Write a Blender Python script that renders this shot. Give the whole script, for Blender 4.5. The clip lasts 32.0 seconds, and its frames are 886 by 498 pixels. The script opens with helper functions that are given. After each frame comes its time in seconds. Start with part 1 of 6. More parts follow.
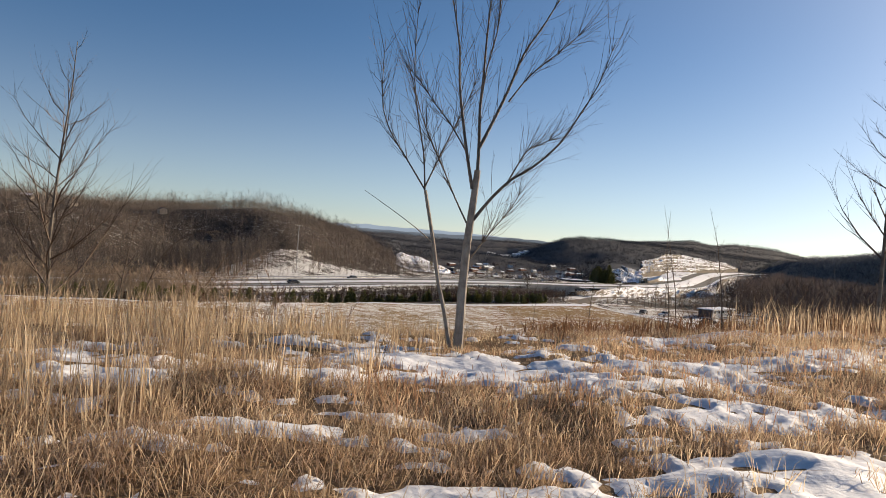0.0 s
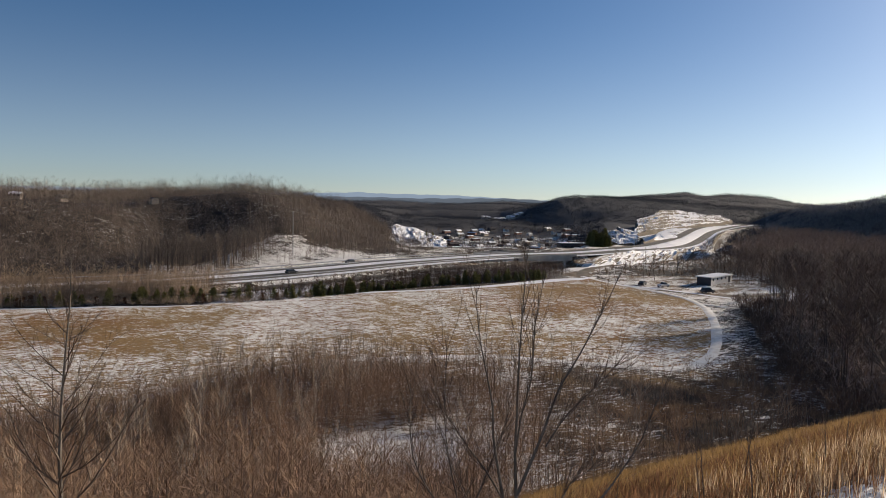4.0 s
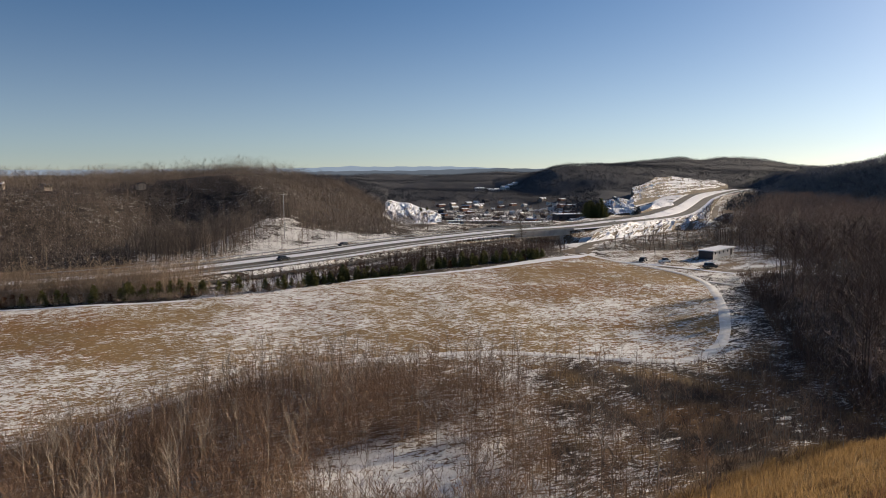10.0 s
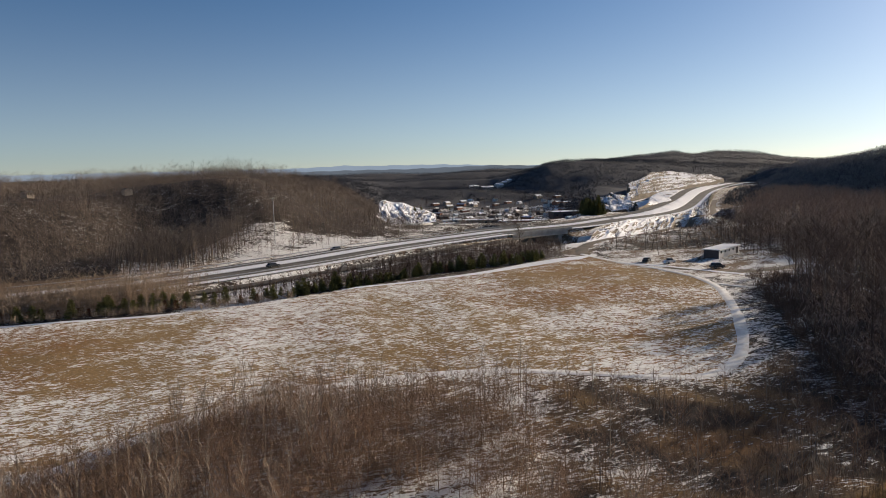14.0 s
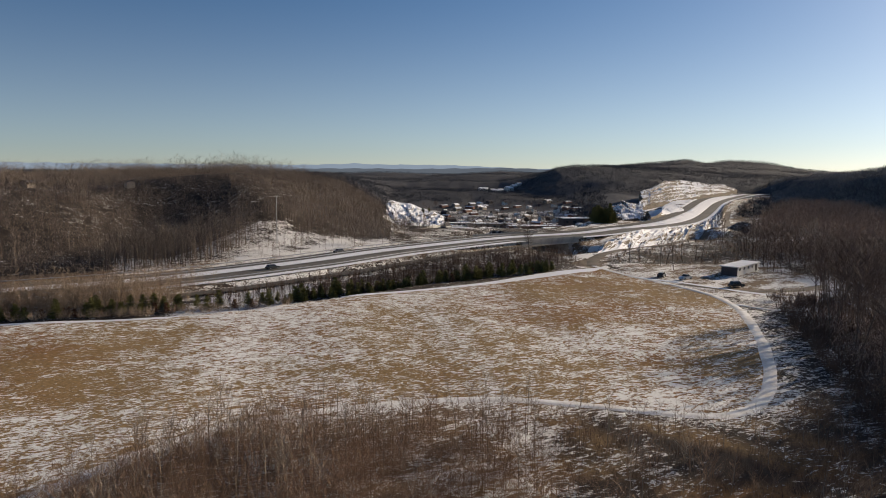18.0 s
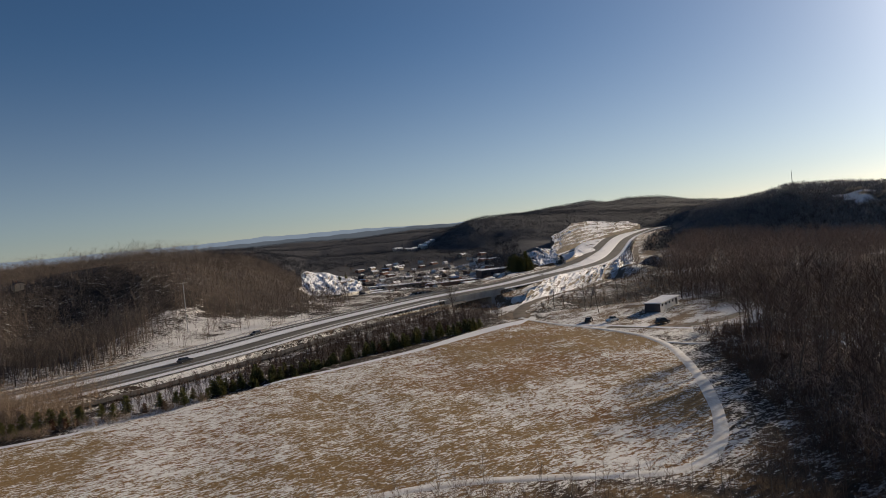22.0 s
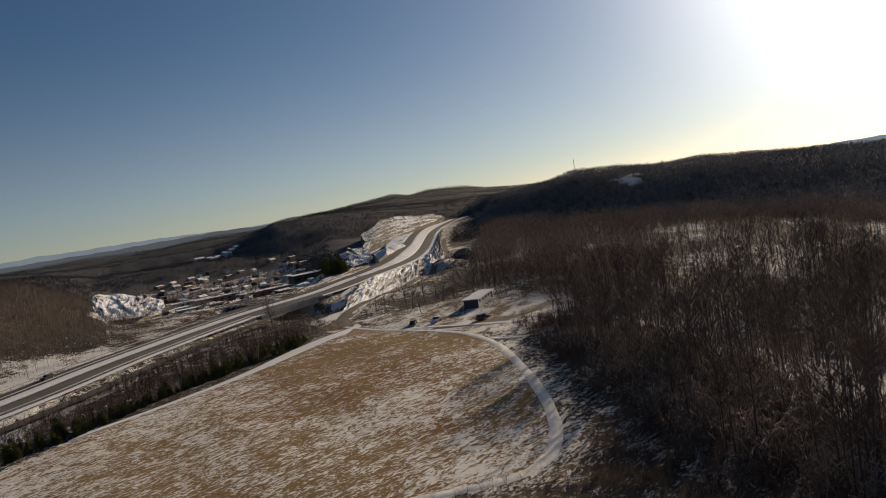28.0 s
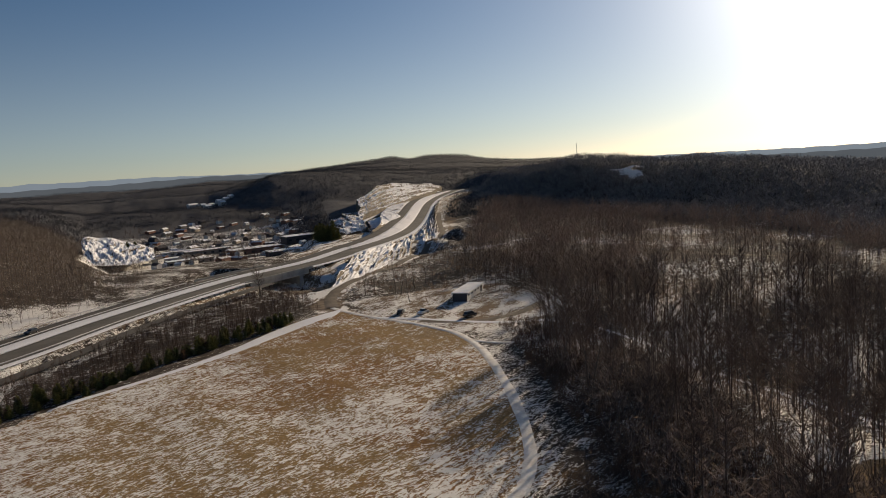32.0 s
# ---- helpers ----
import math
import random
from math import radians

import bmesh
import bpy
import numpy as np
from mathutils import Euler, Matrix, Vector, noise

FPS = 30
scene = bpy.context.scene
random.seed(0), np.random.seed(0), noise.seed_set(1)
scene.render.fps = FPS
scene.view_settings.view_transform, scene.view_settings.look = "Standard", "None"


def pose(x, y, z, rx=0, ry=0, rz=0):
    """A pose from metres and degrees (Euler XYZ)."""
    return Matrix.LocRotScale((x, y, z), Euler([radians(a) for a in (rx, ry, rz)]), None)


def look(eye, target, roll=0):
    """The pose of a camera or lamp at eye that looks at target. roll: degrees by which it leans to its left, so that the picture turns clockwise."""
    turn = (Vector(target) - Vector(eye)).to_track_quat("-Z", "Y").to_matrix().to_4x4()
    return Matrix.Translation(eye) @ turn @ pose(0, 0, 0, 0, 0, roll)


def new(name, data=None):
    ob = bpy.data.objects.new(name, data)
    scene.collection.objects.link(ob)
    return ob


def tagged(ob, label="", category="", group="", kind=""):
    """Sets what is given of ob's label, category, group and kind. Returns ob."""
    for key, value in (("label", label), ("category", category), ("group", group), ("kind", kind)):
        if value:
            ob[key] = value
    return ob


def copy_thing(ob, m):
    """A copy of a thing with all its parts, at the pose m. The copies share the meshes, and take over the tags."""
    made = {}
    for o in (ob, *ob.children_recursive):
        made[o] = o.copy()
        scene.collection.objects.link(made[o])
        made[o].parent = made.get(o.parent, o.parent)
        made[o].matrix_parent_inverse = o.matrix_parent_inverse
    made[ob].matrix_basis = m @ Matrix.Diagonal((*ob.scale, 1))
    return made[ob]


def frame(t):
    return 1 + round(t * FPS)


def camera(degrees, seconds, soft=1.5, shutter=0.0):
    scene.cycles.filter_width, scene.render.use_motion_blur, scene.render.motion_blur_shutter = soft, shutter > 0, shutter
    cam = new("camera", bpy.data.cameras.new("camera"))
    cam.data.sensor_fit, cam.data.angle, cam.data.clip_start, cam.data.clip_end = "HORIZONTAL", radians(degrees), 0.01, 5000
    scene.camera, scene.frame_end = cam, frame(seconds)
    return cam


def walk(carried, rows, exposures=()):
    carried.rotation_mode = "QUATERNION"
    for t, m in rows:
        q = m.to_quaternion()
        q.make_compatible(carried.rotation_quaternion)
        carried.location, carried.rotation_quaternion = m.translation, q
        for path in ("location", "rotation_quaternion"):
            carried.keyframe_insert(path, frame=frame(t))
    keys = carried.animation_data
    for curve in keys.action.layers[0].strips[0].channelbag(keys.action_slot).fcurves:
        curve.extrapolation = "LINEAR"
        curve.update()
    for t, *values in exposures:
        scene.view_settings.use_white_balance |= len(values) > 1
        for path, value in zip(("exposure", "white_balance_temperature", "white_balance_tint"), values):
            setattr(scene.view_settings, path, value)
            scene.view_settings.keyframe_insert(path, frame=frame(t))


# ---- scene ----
# camera: seconds, eye, heading to the right of +y, tilt, roll
cam = camera(65.53, 32.0, soft=0.9)
PATH = [
    (0, 0.00, 0.00, 0.00, -1.08, -0.75, 4.36),
    (0.5, -0.12, 1.07, 1.07, -1.10, -0.94, 1.59),
    (1, -0.46, 1.54, 2.29, -0.85, -0.36, 1.49),
    (1.5, -0.85, 1.85, 3.15, -1.15, -1.93, -4.45),
    (2, -0.99, 1.93, 3.55, -0.90, -4.23, -4.44),
    (2.5, -1.10, 1.67, 3.91, -0.52, -4.16, -0.92),
    (3, -0.94, 1.21, 4.77, -0.30, -0.79, 0.42),
    (3.5, -0.97, 0.89, 5.79, -0.49, -2.52, 1.09),
    (5.5, -0.94, 1.47, 8.49, -0.52, -5.93, 1.38),
    (6, -0.93, 1.70, 9.00, -0.80, -7.75, -1.67),
    (6.5, -0.93, 2.04, 9.35, -0.45, -7.16, -0.91),
    (7, -0.95, 2.51, 9.57, -0.27, -7.46, -0.10),
    (7.5, -0.97, 3.10, 9.70, -0.23, -7.32, -0.41),
    (8, -1.01, 3.81, 9.75, -0.25, -6.88, -1.15),
    (8.5, -1.05, 4.62, 9.77, 0.09, -7.93, -0.44),
    (9, -1.09, 5.50, 9.77, -0.10, -6.53, 0.31),
    (9.5, -1.11, 6.44, 9.74, -0.15, -6.65, 0.66),
    (10, -1.15, 7.44, 9.76, -0.09, -6.22, -0.48),
    (10.5, -1.20, 8.49, 9.84, 0.38, -6.48, 2.58),
    (11, -1.29, 9.55, 9.94, 0.12, -5.79, 0.72),
    (11.5, -1.38, 10.63, 10.04, 0.04, -6.13, -2.51),
    (12, -1.48, 11.73, 10.12, 0.26, -7.14, -0.61),
    (12.5, -1.56, 12.85, 10.21, 0.18, -7.03, 0.54),
    (13, -1.58, 13.99, 10.32, 0.15, -6.03, 0.43),
    (13.5, -1.55, 15.17, 10.49, 0.32, -6.45, -1.67),
    (15.5, -1.13, 20.13, 11.62, 0.05, -6.16, -0.02),
    (16, -1.04, 21.32, 11.79, -0.30, -7.54, 0.12),
    (16.5, -0.99, 22.46, 11.84, -0.40, -7.74, 0.19),
    (17, -0.97, 23.55, 11.85, -0.29, -5.16, -1.87),
    (17.5, -1.01, 24.61, 11.84, -0.18, -6.07, -1.17),
    (18, -1.03, 25.58, 11.82, -0.29, -6.35, 0.41),
    (18.5, -0.98, 26.44, 11.77, -0.41, -6.61, 0.95),
    (19, -0.83, 27.17, 11.74, -0.33, -2.35, -1.32),
    (19.5, -0.68, 27.84, 11.79, -0.44, -1.89, -0.80),
    (20, -0.58, 28.52, 11.95, -0.58, -0.68, -2.91),
    (20.5, -0.62, 29.25, 12.20, 0.07, 0.57, -1.80),
    (21, -0.86, 30.06, 12.52, -0.40, -0.36, -3.47),
    (21.5, -1.34, 30.97, 12.87, -0.98, -2.47, -5.88),
    (22, -2.00, 31.92, 13.21, 6.84, -1.75, -5.45),
    (22.5, -2.68, 32.75, 13.46, 18.21, -0.25, -4.51),
    (23, -3.26, 33.38, 13.60, 19.20, -1.21, -3.87),
    (23.5, -3.72, 33.81, 13.65, 18.90, -1.65, -3.61),
    (24, -4.09, 34.08, 13.66, 18.83, -2.26, -4.78),
    (24.5, -4.41, 34.21, 13.66, 18.95, -3.05, -2.60),
    (25, -4.68, 34.24, 13.74, 18.97, 0.41, -4.30),
    (25.5, -4.89, 34.28, 14.01, 20.74, -1.87, -5.03),
    (26, -5.00, 34.31, 14.49, 24.09, -2.48, -1.28),
    (26.5, -4.99, 34.33, 15.14, 23.26, -1.70, -6.68),
    (28.5, -4.50, 34.36, 18.50, 22.57, -4.51, -9.35),
    (29, -4.34, 34.38, 19.43, 23.35, -3.45, -6.47),
    (29.5, -4.17, 34.41, 20.43, 23.51, -2.51, -4.89),
    (30, -3.98, 34.47, 21.51, 22.39, -5.10, -9.18),
    (30.5, -3.79, 34.57, 22.66, 22.92, -3.29, -8.03),
    (31, -3.64, 34.71, 23.86, 23.13, -6.76, -4.43),
    (31.5, -3.50, 34.89, 25.13, 23.36, -10.77, -1.13),
    (32, -3.36, 35.08, 26.43, 22.82, -7.16, -4.01),
]


def view(x, y, z, yaw, tilt, roll):
    a, b = radians(yaw), radians(tilt)
    return look((x, y, z), (x + math.sin(a) * math.cos(b), y + math.cos(a) * math.cos(b), z + math.sin(b)), roll)


EXPOSURE = [(0, 0.74, 6850, 11), (1.0, 0.24, 6300, 11), (1.6, 0.22, 6150, 11), (3.5, 0.44, 6400, 11), (6, 0.42, 6450, 11), (9, 0.46, 6550, 11), (13, 0.44, 6550, 11), (17, 0.42, 6550, 11), (19, 0.22, 6650, 11), (21, 0.16, 6600, 11), (22.6, -0.10, 6700, 11), (25, -0.18, 6950, 11), (28, -0.24, 7150, 11), (31, -0.16, 7150, 11), (32, -0.04, 7200, 11)]
walk(cam, [(r[0], view(*r[1:])) for r in PATH], EXPOSURE)

# ---- light: low winter sun ahead to the right, clear sky ----
SUN_AZ, SUN_EL = 55.5, 15.5
world = bpy.data.worlds.new("sky")
scene.world = world
world.use_nodes = True
wt = world.node_tree
sky = wt.nodes.new("ShaderNodeTexSky")
sky.sky_type = "NISHITA"
sky.sun_disc = False
sky.sun_elevation = radians(SUN_EL)
sky.sun_rotation = radians(SUN_AZ)
sky.altitude = 2200
sky.air_density, sky.dust_density, sky.ozone_density = 0.90, 0.55, 2.6
wt.nodes["Background"].inputs[1].default_value = 0.065
sun_data = bpy.data.lights.new("sun", "SUN")
sun_data.energy, sun_data.angle, sun_data.color = 5.0, radians(0.55), (1.0, 0.84, 0.64)
sun = new("sun", sun_data)
sa, se = radians(SUN_AZ), radians(SUN_EL)
SUN_DIR = Vector((math.sin(sa) * math.cos(se), math.cos(sa) * math.cos(se), math.sin(se)))
sun.matrix_world = look((0, 0, 200), Vector((0, 0, 200)) - SUN_DIR)

# the pale aureole of hazy air round the sun
toward = wt.nodes.new("ShaderNodeVectorMath")
toward.operation = "DOT_PRODUCT"
wt.links.new(wt.nodes.new("ShaderNodeTexCoord").outputs["Generated"], toward.inputs[0])
toward.inputs[1].default_value = SUN_DIR
soft_blue = wt.nodes.new("ShaderNodeHueSaturation")
upward = wt.nodes.new("ShaderNodeSeparateXYZ")
wt.links.new(toward.inputs[0].links[0].from_socket, upward.inputs[0])
clear_air = wt.nodes.new("ShaderNodeMapRange")
clear_air.interpolation_type = "SMOOTHSTEP"
for key, v in (("From Min", 0.0), ("From Max", 0.30), ("To Min", 0.78), ("To Max", 1.12)):
    clear_air.inputs[key].default_value = v
wt.links.new(upward.outputs["Z"], clear_air.inputs["Value"])
wt.links.new(clear_air.outputs["Result"], soft_blue.inputs["Saturation"])
wt.links.new(sky.outputs[0], soft_blue.inputs["Color"])
glow = soft_blue.outputs[0]
for power, strength in ((60, 17.0), (17, 4.0), (5, 1.5)):
    lobe = wt.nodes.new("ShaderNodeMath")
    lobe.operation = "POWER"
    lobe.use_clamp = True
    wt.links.new(toward.outputs["Value"], lobe.inputs[0])
    lobe.inputs[1].default_value = power
    add = wt.nodes.new("ShaderNodeMix")
    add.data_type, add.blend_type, add.clamp_factor = "RGBA", "ADD", False
    wt.links.new(lobe.outputs[0], add.inputs[0])
    wt.links.new(glow, add.inputs[6])
    add.inputs[7].default_value = (strength, strength * 0.98, strength * 0.95, 1)
    glow = add.outputs[2]
wt.links.new(glow, wt.nodes["Background"].inputs[0])

# ---- materials ----


class Nodes:
    """A short hand for building a node material."""

    def __init__(self, name, rough=0.9, spec=0.2, metal=0.0):
        self.mat = bpy.data.materials.new(name)
        self.mat.use_nodes = True
        self.t = self.mat.node_tree
        self.b = self.t.nodes["Principled BSDF"]
        self.b.inputs["Roughness"].default_value = rough
        self.b.inputs["Specular IOR Level"].default_value = spec
        self.b.inputs["Metallic"].default_value = metal

    def put(self, socket, value):
        if isinstance(value, bpy.types.NodeSocket):
            self.t.links.new(value, socket)
        elif isinstance(value, tuple) and len(value) == 3 and socket.type == "RGBA":
            socket.default_value = (*value, 1)
        else:
            socket.default_value = value

    def place(self, scale=(1, 1, 1), turn=0.0, local=False):
        c = self.t.nodes.new("ShaderNodeTexCoord").outputs["Object"] if local else self.t.nodes.new("ShaderNodeNewGeometry").outputs["Position"]
        m = self.t.nodes.new("ShaderNodeMapping")
        self.t.links.new(c, m.inputs[0])
        m.vector_type = "TEXTURE"
        m.inputs["Scale"].default_value = tuple(1 / s for s in scale)
        m.inputs["Rotation"].default_value = (0, 0, radians(turn))
        return m.outputs[0]

    def noise(self, scale, detail=4, rough=0.6, at=None, warp=0.0):
        n = self.t.nodes.new("ShaderNodeTexNoise")
        n.inputs["Scale"].default_value, n.inputs["Detail"].default_value, n.inputs["Roughness"].default_value = scale, detail, rough
        n.inputs["Distortion"].default_value = warp
        self.put(n.inputs["Vector"], at if at is not None else self.place())
        return n.outputs["Fac"]

    def math(self, op, a, b=0.0):
        n = self.t.nodes.new("ShaderNodeMath")
        n.operation = op
        self.put(n.inputs[0], a)
        self.put(n.inputs[1], b)
        return n.outputs[0]

    def ramp(self, v, lo, hi, to_lo=0.0, to_hi=1.0):
        n = self.t.nodes.new("ShaderNodeMapRange")
        n.interpolation_type = "SMOOTHSTEP"
        self.put(n.inputs["Value"], v)
        for k, a in (("From Min", lo), ("From Max", hi), ("To Min", to_lo), ("To Max", to_hi)):
            self.put(n.inputs[k], a)
        return n.outputs["Result"]

    def mix(self, f, a, b):
        n = self.t.nodes.new("ShaderNodeMix")
        n.data_type = "RGBA"
        self.put(n.inputs[0], f)
        self.put(n.inputs[6], a)
        self.put(n.inputs[7], b)
        return n.outputs[2]

    def attr(self, name):
        n = self.t.nodes.new("ShaderNodeAttribute")
        n.attribute_name = name
        return n.outputs["Fac"]

    def island(self):
        return self.t.nodes.new("ShaderNodeNewGeometry").outputs["Random Per Island"]

    def each(self):
        return self.t.nodes.new("ShaderNodeObjectInfo").outputs["Random"]

    def bump(self, v, strength=0.3, distance=0.02):
        n = self.t.nodes.new("ShaderNodeBump")
        n.inputs["Strength"].default_value, n.inputs["Distance"].default_value = strength, distance
        self.t.links.new(v, n.inputs["Height"])
        self.t.links.new(n.outputs[0], self.b.inputs["Normal"])

    def colour(self, c):
        self.put(self.b.inputs["Base Color"], c)
        return self.mat


def mottled(name, a, b, scale=2.0, rough=0.9, spec=0.2, bump=0.2, fine=30.0, island=False, each=False, metal=0.0):
    n = Nodes(name, rough, spec, metal)
    big, small = n.noise(scale), n.noise(fine, 3)
    f = n.math("ADD", n.math("MULTIPLY", big, 0.65), n.math("MULTIPLY", small, 0.35))
    f = n.ramp(f, 0.3, 0.7)
    if island:
        f = n.math("ADD", n.math("MULTIPLY", f, 0.4), n.math("MULTIPLY", n.island(), 0.6))
    if each:
        f = n.math("ADD", n.math("MULTIPLY", f, 0.5), n.math("MULTIPLY", n.each(), 0.5))
    if bump:
        n.bump(small, bump, 0.02)
    return n.colour(n.mix(f, a, b))


def grove(name, a, b, scale=0.022):
    """Twig colour that drifts from stand to stand and from twig to twig."""
    n = Nodes(name, 0.9, 0.1)
    f = n.math("ADD", n.math("MULTIPLY", n.ramp(n.noise(scale, 3), 0.3, 0.7), 0.6), n.math("MULTIPLY", n.island(), 0.4))
    return n.colour(n.mix(f, a, b))


BARK = mottled("bark", (0.10, 0.085, 0.07), (0.22, 0.19, 0.16), 3, bump=0.5, fine=40)
BARK_PALE = mottled("pale_bark", (0.20, 0.17, 0.14), (0.38, 0.34, 0.29), 4, bump=0.5, fine=40)
TWIG = mottled("twig", (0.085, 0.062, 0.048), (0.17, 0.13, 0.10), 1, bump=0, island=True)
WOODS_TWIG = grove("woods_twig", (0.17, 0.134, 0.108), (0.28, 0.222, 0.175))
TRUNK_TWIG = grove("trunk_twig", (0.085, 0.068, 0.056), (0.24, 0.195, 0.16))
# bluish greys put the haze of distance into the hill woods' colour
HAZED_TWIG = grove("hazed_twig", (0.050, 0.053, 0.063), (0.078, 0.080, 0.090), 0.006)
PALE_TWIG = grove("pale_twig", (0.25, 0.185, 0.128), (0.50, 0.385, 0.275), 0.05)
# lifted greys stand in for sun glare veiling the ridge woods
VEILED_SLOPE_TWIG = grove("veiled_slope_twig", (0.19, 0.18, 0.18), (0.31, 0.285, 0.27), 0.012)
BRUSH_TWIG = grove("brush_twig", (0.175, 0.116, 0.078), (0.385, 0.262, 0.176), 0.09)
NEEDLE_RUST = mottled("rusty_needle", (0.10, 0.055, 0.03), (0.19, 0.10, 0.05), 1, bump=0)


def leafy(name, a, b):
    """Thin dry grass that lets some light through."""
    n = Nodes(name, 0.8, 0.15)
    f = n.math("ADD", n.math("MULTIPLY", n.noise(0.5, 3), 0.5), n.math("MULTIPLY", n.island(), 0.55))
    c = n.mix(n.ramp(f, 0.2, 0.85), a, b)
    n.colour(c)
    t = n.t.nodes.new("ShaderNodeBsdfTranslucent")
    n.put(t.inputs["Color"], c)
    m = n.t.nodes.new("ShaderNodeMixShader")
    m.inputs[0].default_value = 0.5
    n.t.links.new(n.b.outputs[0], m.inputs[1])
    n.t.links.new(t.outputs[0], m.inputs[2])
    n.t.links.new(m.outputs[0], n.t.nodes["Material Output"].inputs["Surface"])
    return n.mat


NEEDLE = leafy("needle", (0.13, 0.135, 0.048), (0.30, 0.28, 0.115))
STRAW = leafy("dry_grass", (0.30, 0.205, 0.125), (0.74, 0.585, 0.40))
GOLD = leafy("golden_grass", (0.165, 0.102, 0.043), (0.34, 0.222, 0.104))
STRAW_RED = leafy("dry_weeds", (0.24, 0.13, 0.08), (0.42, 0.27, 0.17))
ASPHALT = mottled("asphalt", (0.06, 0.056, 0.05), (0.115, 0.105, 0.092), 0.08, rough=0.85, bump=0.1, fine=3)
DIRT = mottled("dirt_road", (0.10, 0.08, 0.06), (0.20, 0.165, 0.13), 0.15, bump=0.3, fine=2)
PACKED = mottled("packed_snow", (0.56, 0.52, 0.47), (0.86, 0.85, 0.83), 0.45, rough=0.7, bump=0.4, fine=3)
ASPHALT_SALT = mottled("salted_asphalt", (0.085, 0.079, 0.069), (0.155, 0.144, 0.125), 0.08, rough=0.85, bump=0.1, fine=3)
CONCRETE = mottled("concrete", (0.30, 0.28, 0.25), (0.46, 0.43, 0.38), 0.3, bump=0.1, fine=4)
STEEL = mottled("galvanised", (0.30, 0.31, 0.32), (0.45, 0.45, 0.46), 1, rough=0.5, metal=0.6, bump=0)
SNOW_ROOF = mottled("roof_snow", (0.72, 0.73, 0.75), (0.86, 0.86, 0.87), 0.3, rough=0.7, bump=0.2, fine=3)
ROOF_DARK = mottled("shingle", (0.05, 0.048, 0.05), (0.11, 0.10, 0.10), 0.5, bump=0.1)
WALL_WHITE = mottled("white_siding", (0.55, 0.54, 0.52), (0.70, 0.69, 0.66), 0.3, bump=0.1, each=True)
WALL_TAN = mottled("tan_siding", (0.30, 0.25, 0.20), (0.42, 0.36, 0.29), 0.3, bump=0.1, each=True)
WALL_DARK = mottled("dark_siding", (0.06, 0.055, 0.055), (0.12, 0.10, 0.10), 0.3, bump=0.1, each=True)
WALL_BRICK = mottled("brick_wall", (0.20, 0.10, 0.07), (0.30, 0.16, 0.12), 0.3, bump=0.1, each=True)
GLASS = mottled("window_glass", (0.02, 0.025, 0.03), (0.04, 0.045, 0.05), 1, rough=0.1, spec=0.6, bump=0)
RUBBER = mottled("rubber", (0.015, 0.015, 0.015), (0.03, 0.03, 0.03), 3, bump=0)
PAINT_DARK = mottled("dark_car_paint", (0.02, 0.022, 0.025), (0.035, 0.036, 0.04), 1, rough=0.3, spec=0.5, bump=0)
PAINT_WHITE = mottled("white_car_paint", (0.65, 0.65, 0.66), (0.75, 0.75, 0.75), 1, rough=0.35, spec=0.5, bump=0)
PAINT_RED = mottled("maroon_car_paint", (0.12, 0.02, 0.02), (0.17, 0.03, 0.03), 1, rough=0.3, spec=0.5, bump=0)


def snow_material():
    n = Nodes("snow", 0.65, 0.3)
    a = n.noise(0.8, 5)
    b = n.noise(9, 4)
    n.bump(n.math("ADD", n.math("MULTIPLY", a, 2.0), n.math("MULTIPLY", b, 0.4)), 0.5, 0.08)
    return n.colour(n.mix(n.ramp(b, 0.35, 0.7), (0.70, 0.71, 0.74), (0.86, 0.86, 0.87)))


SNOW = snow_material()


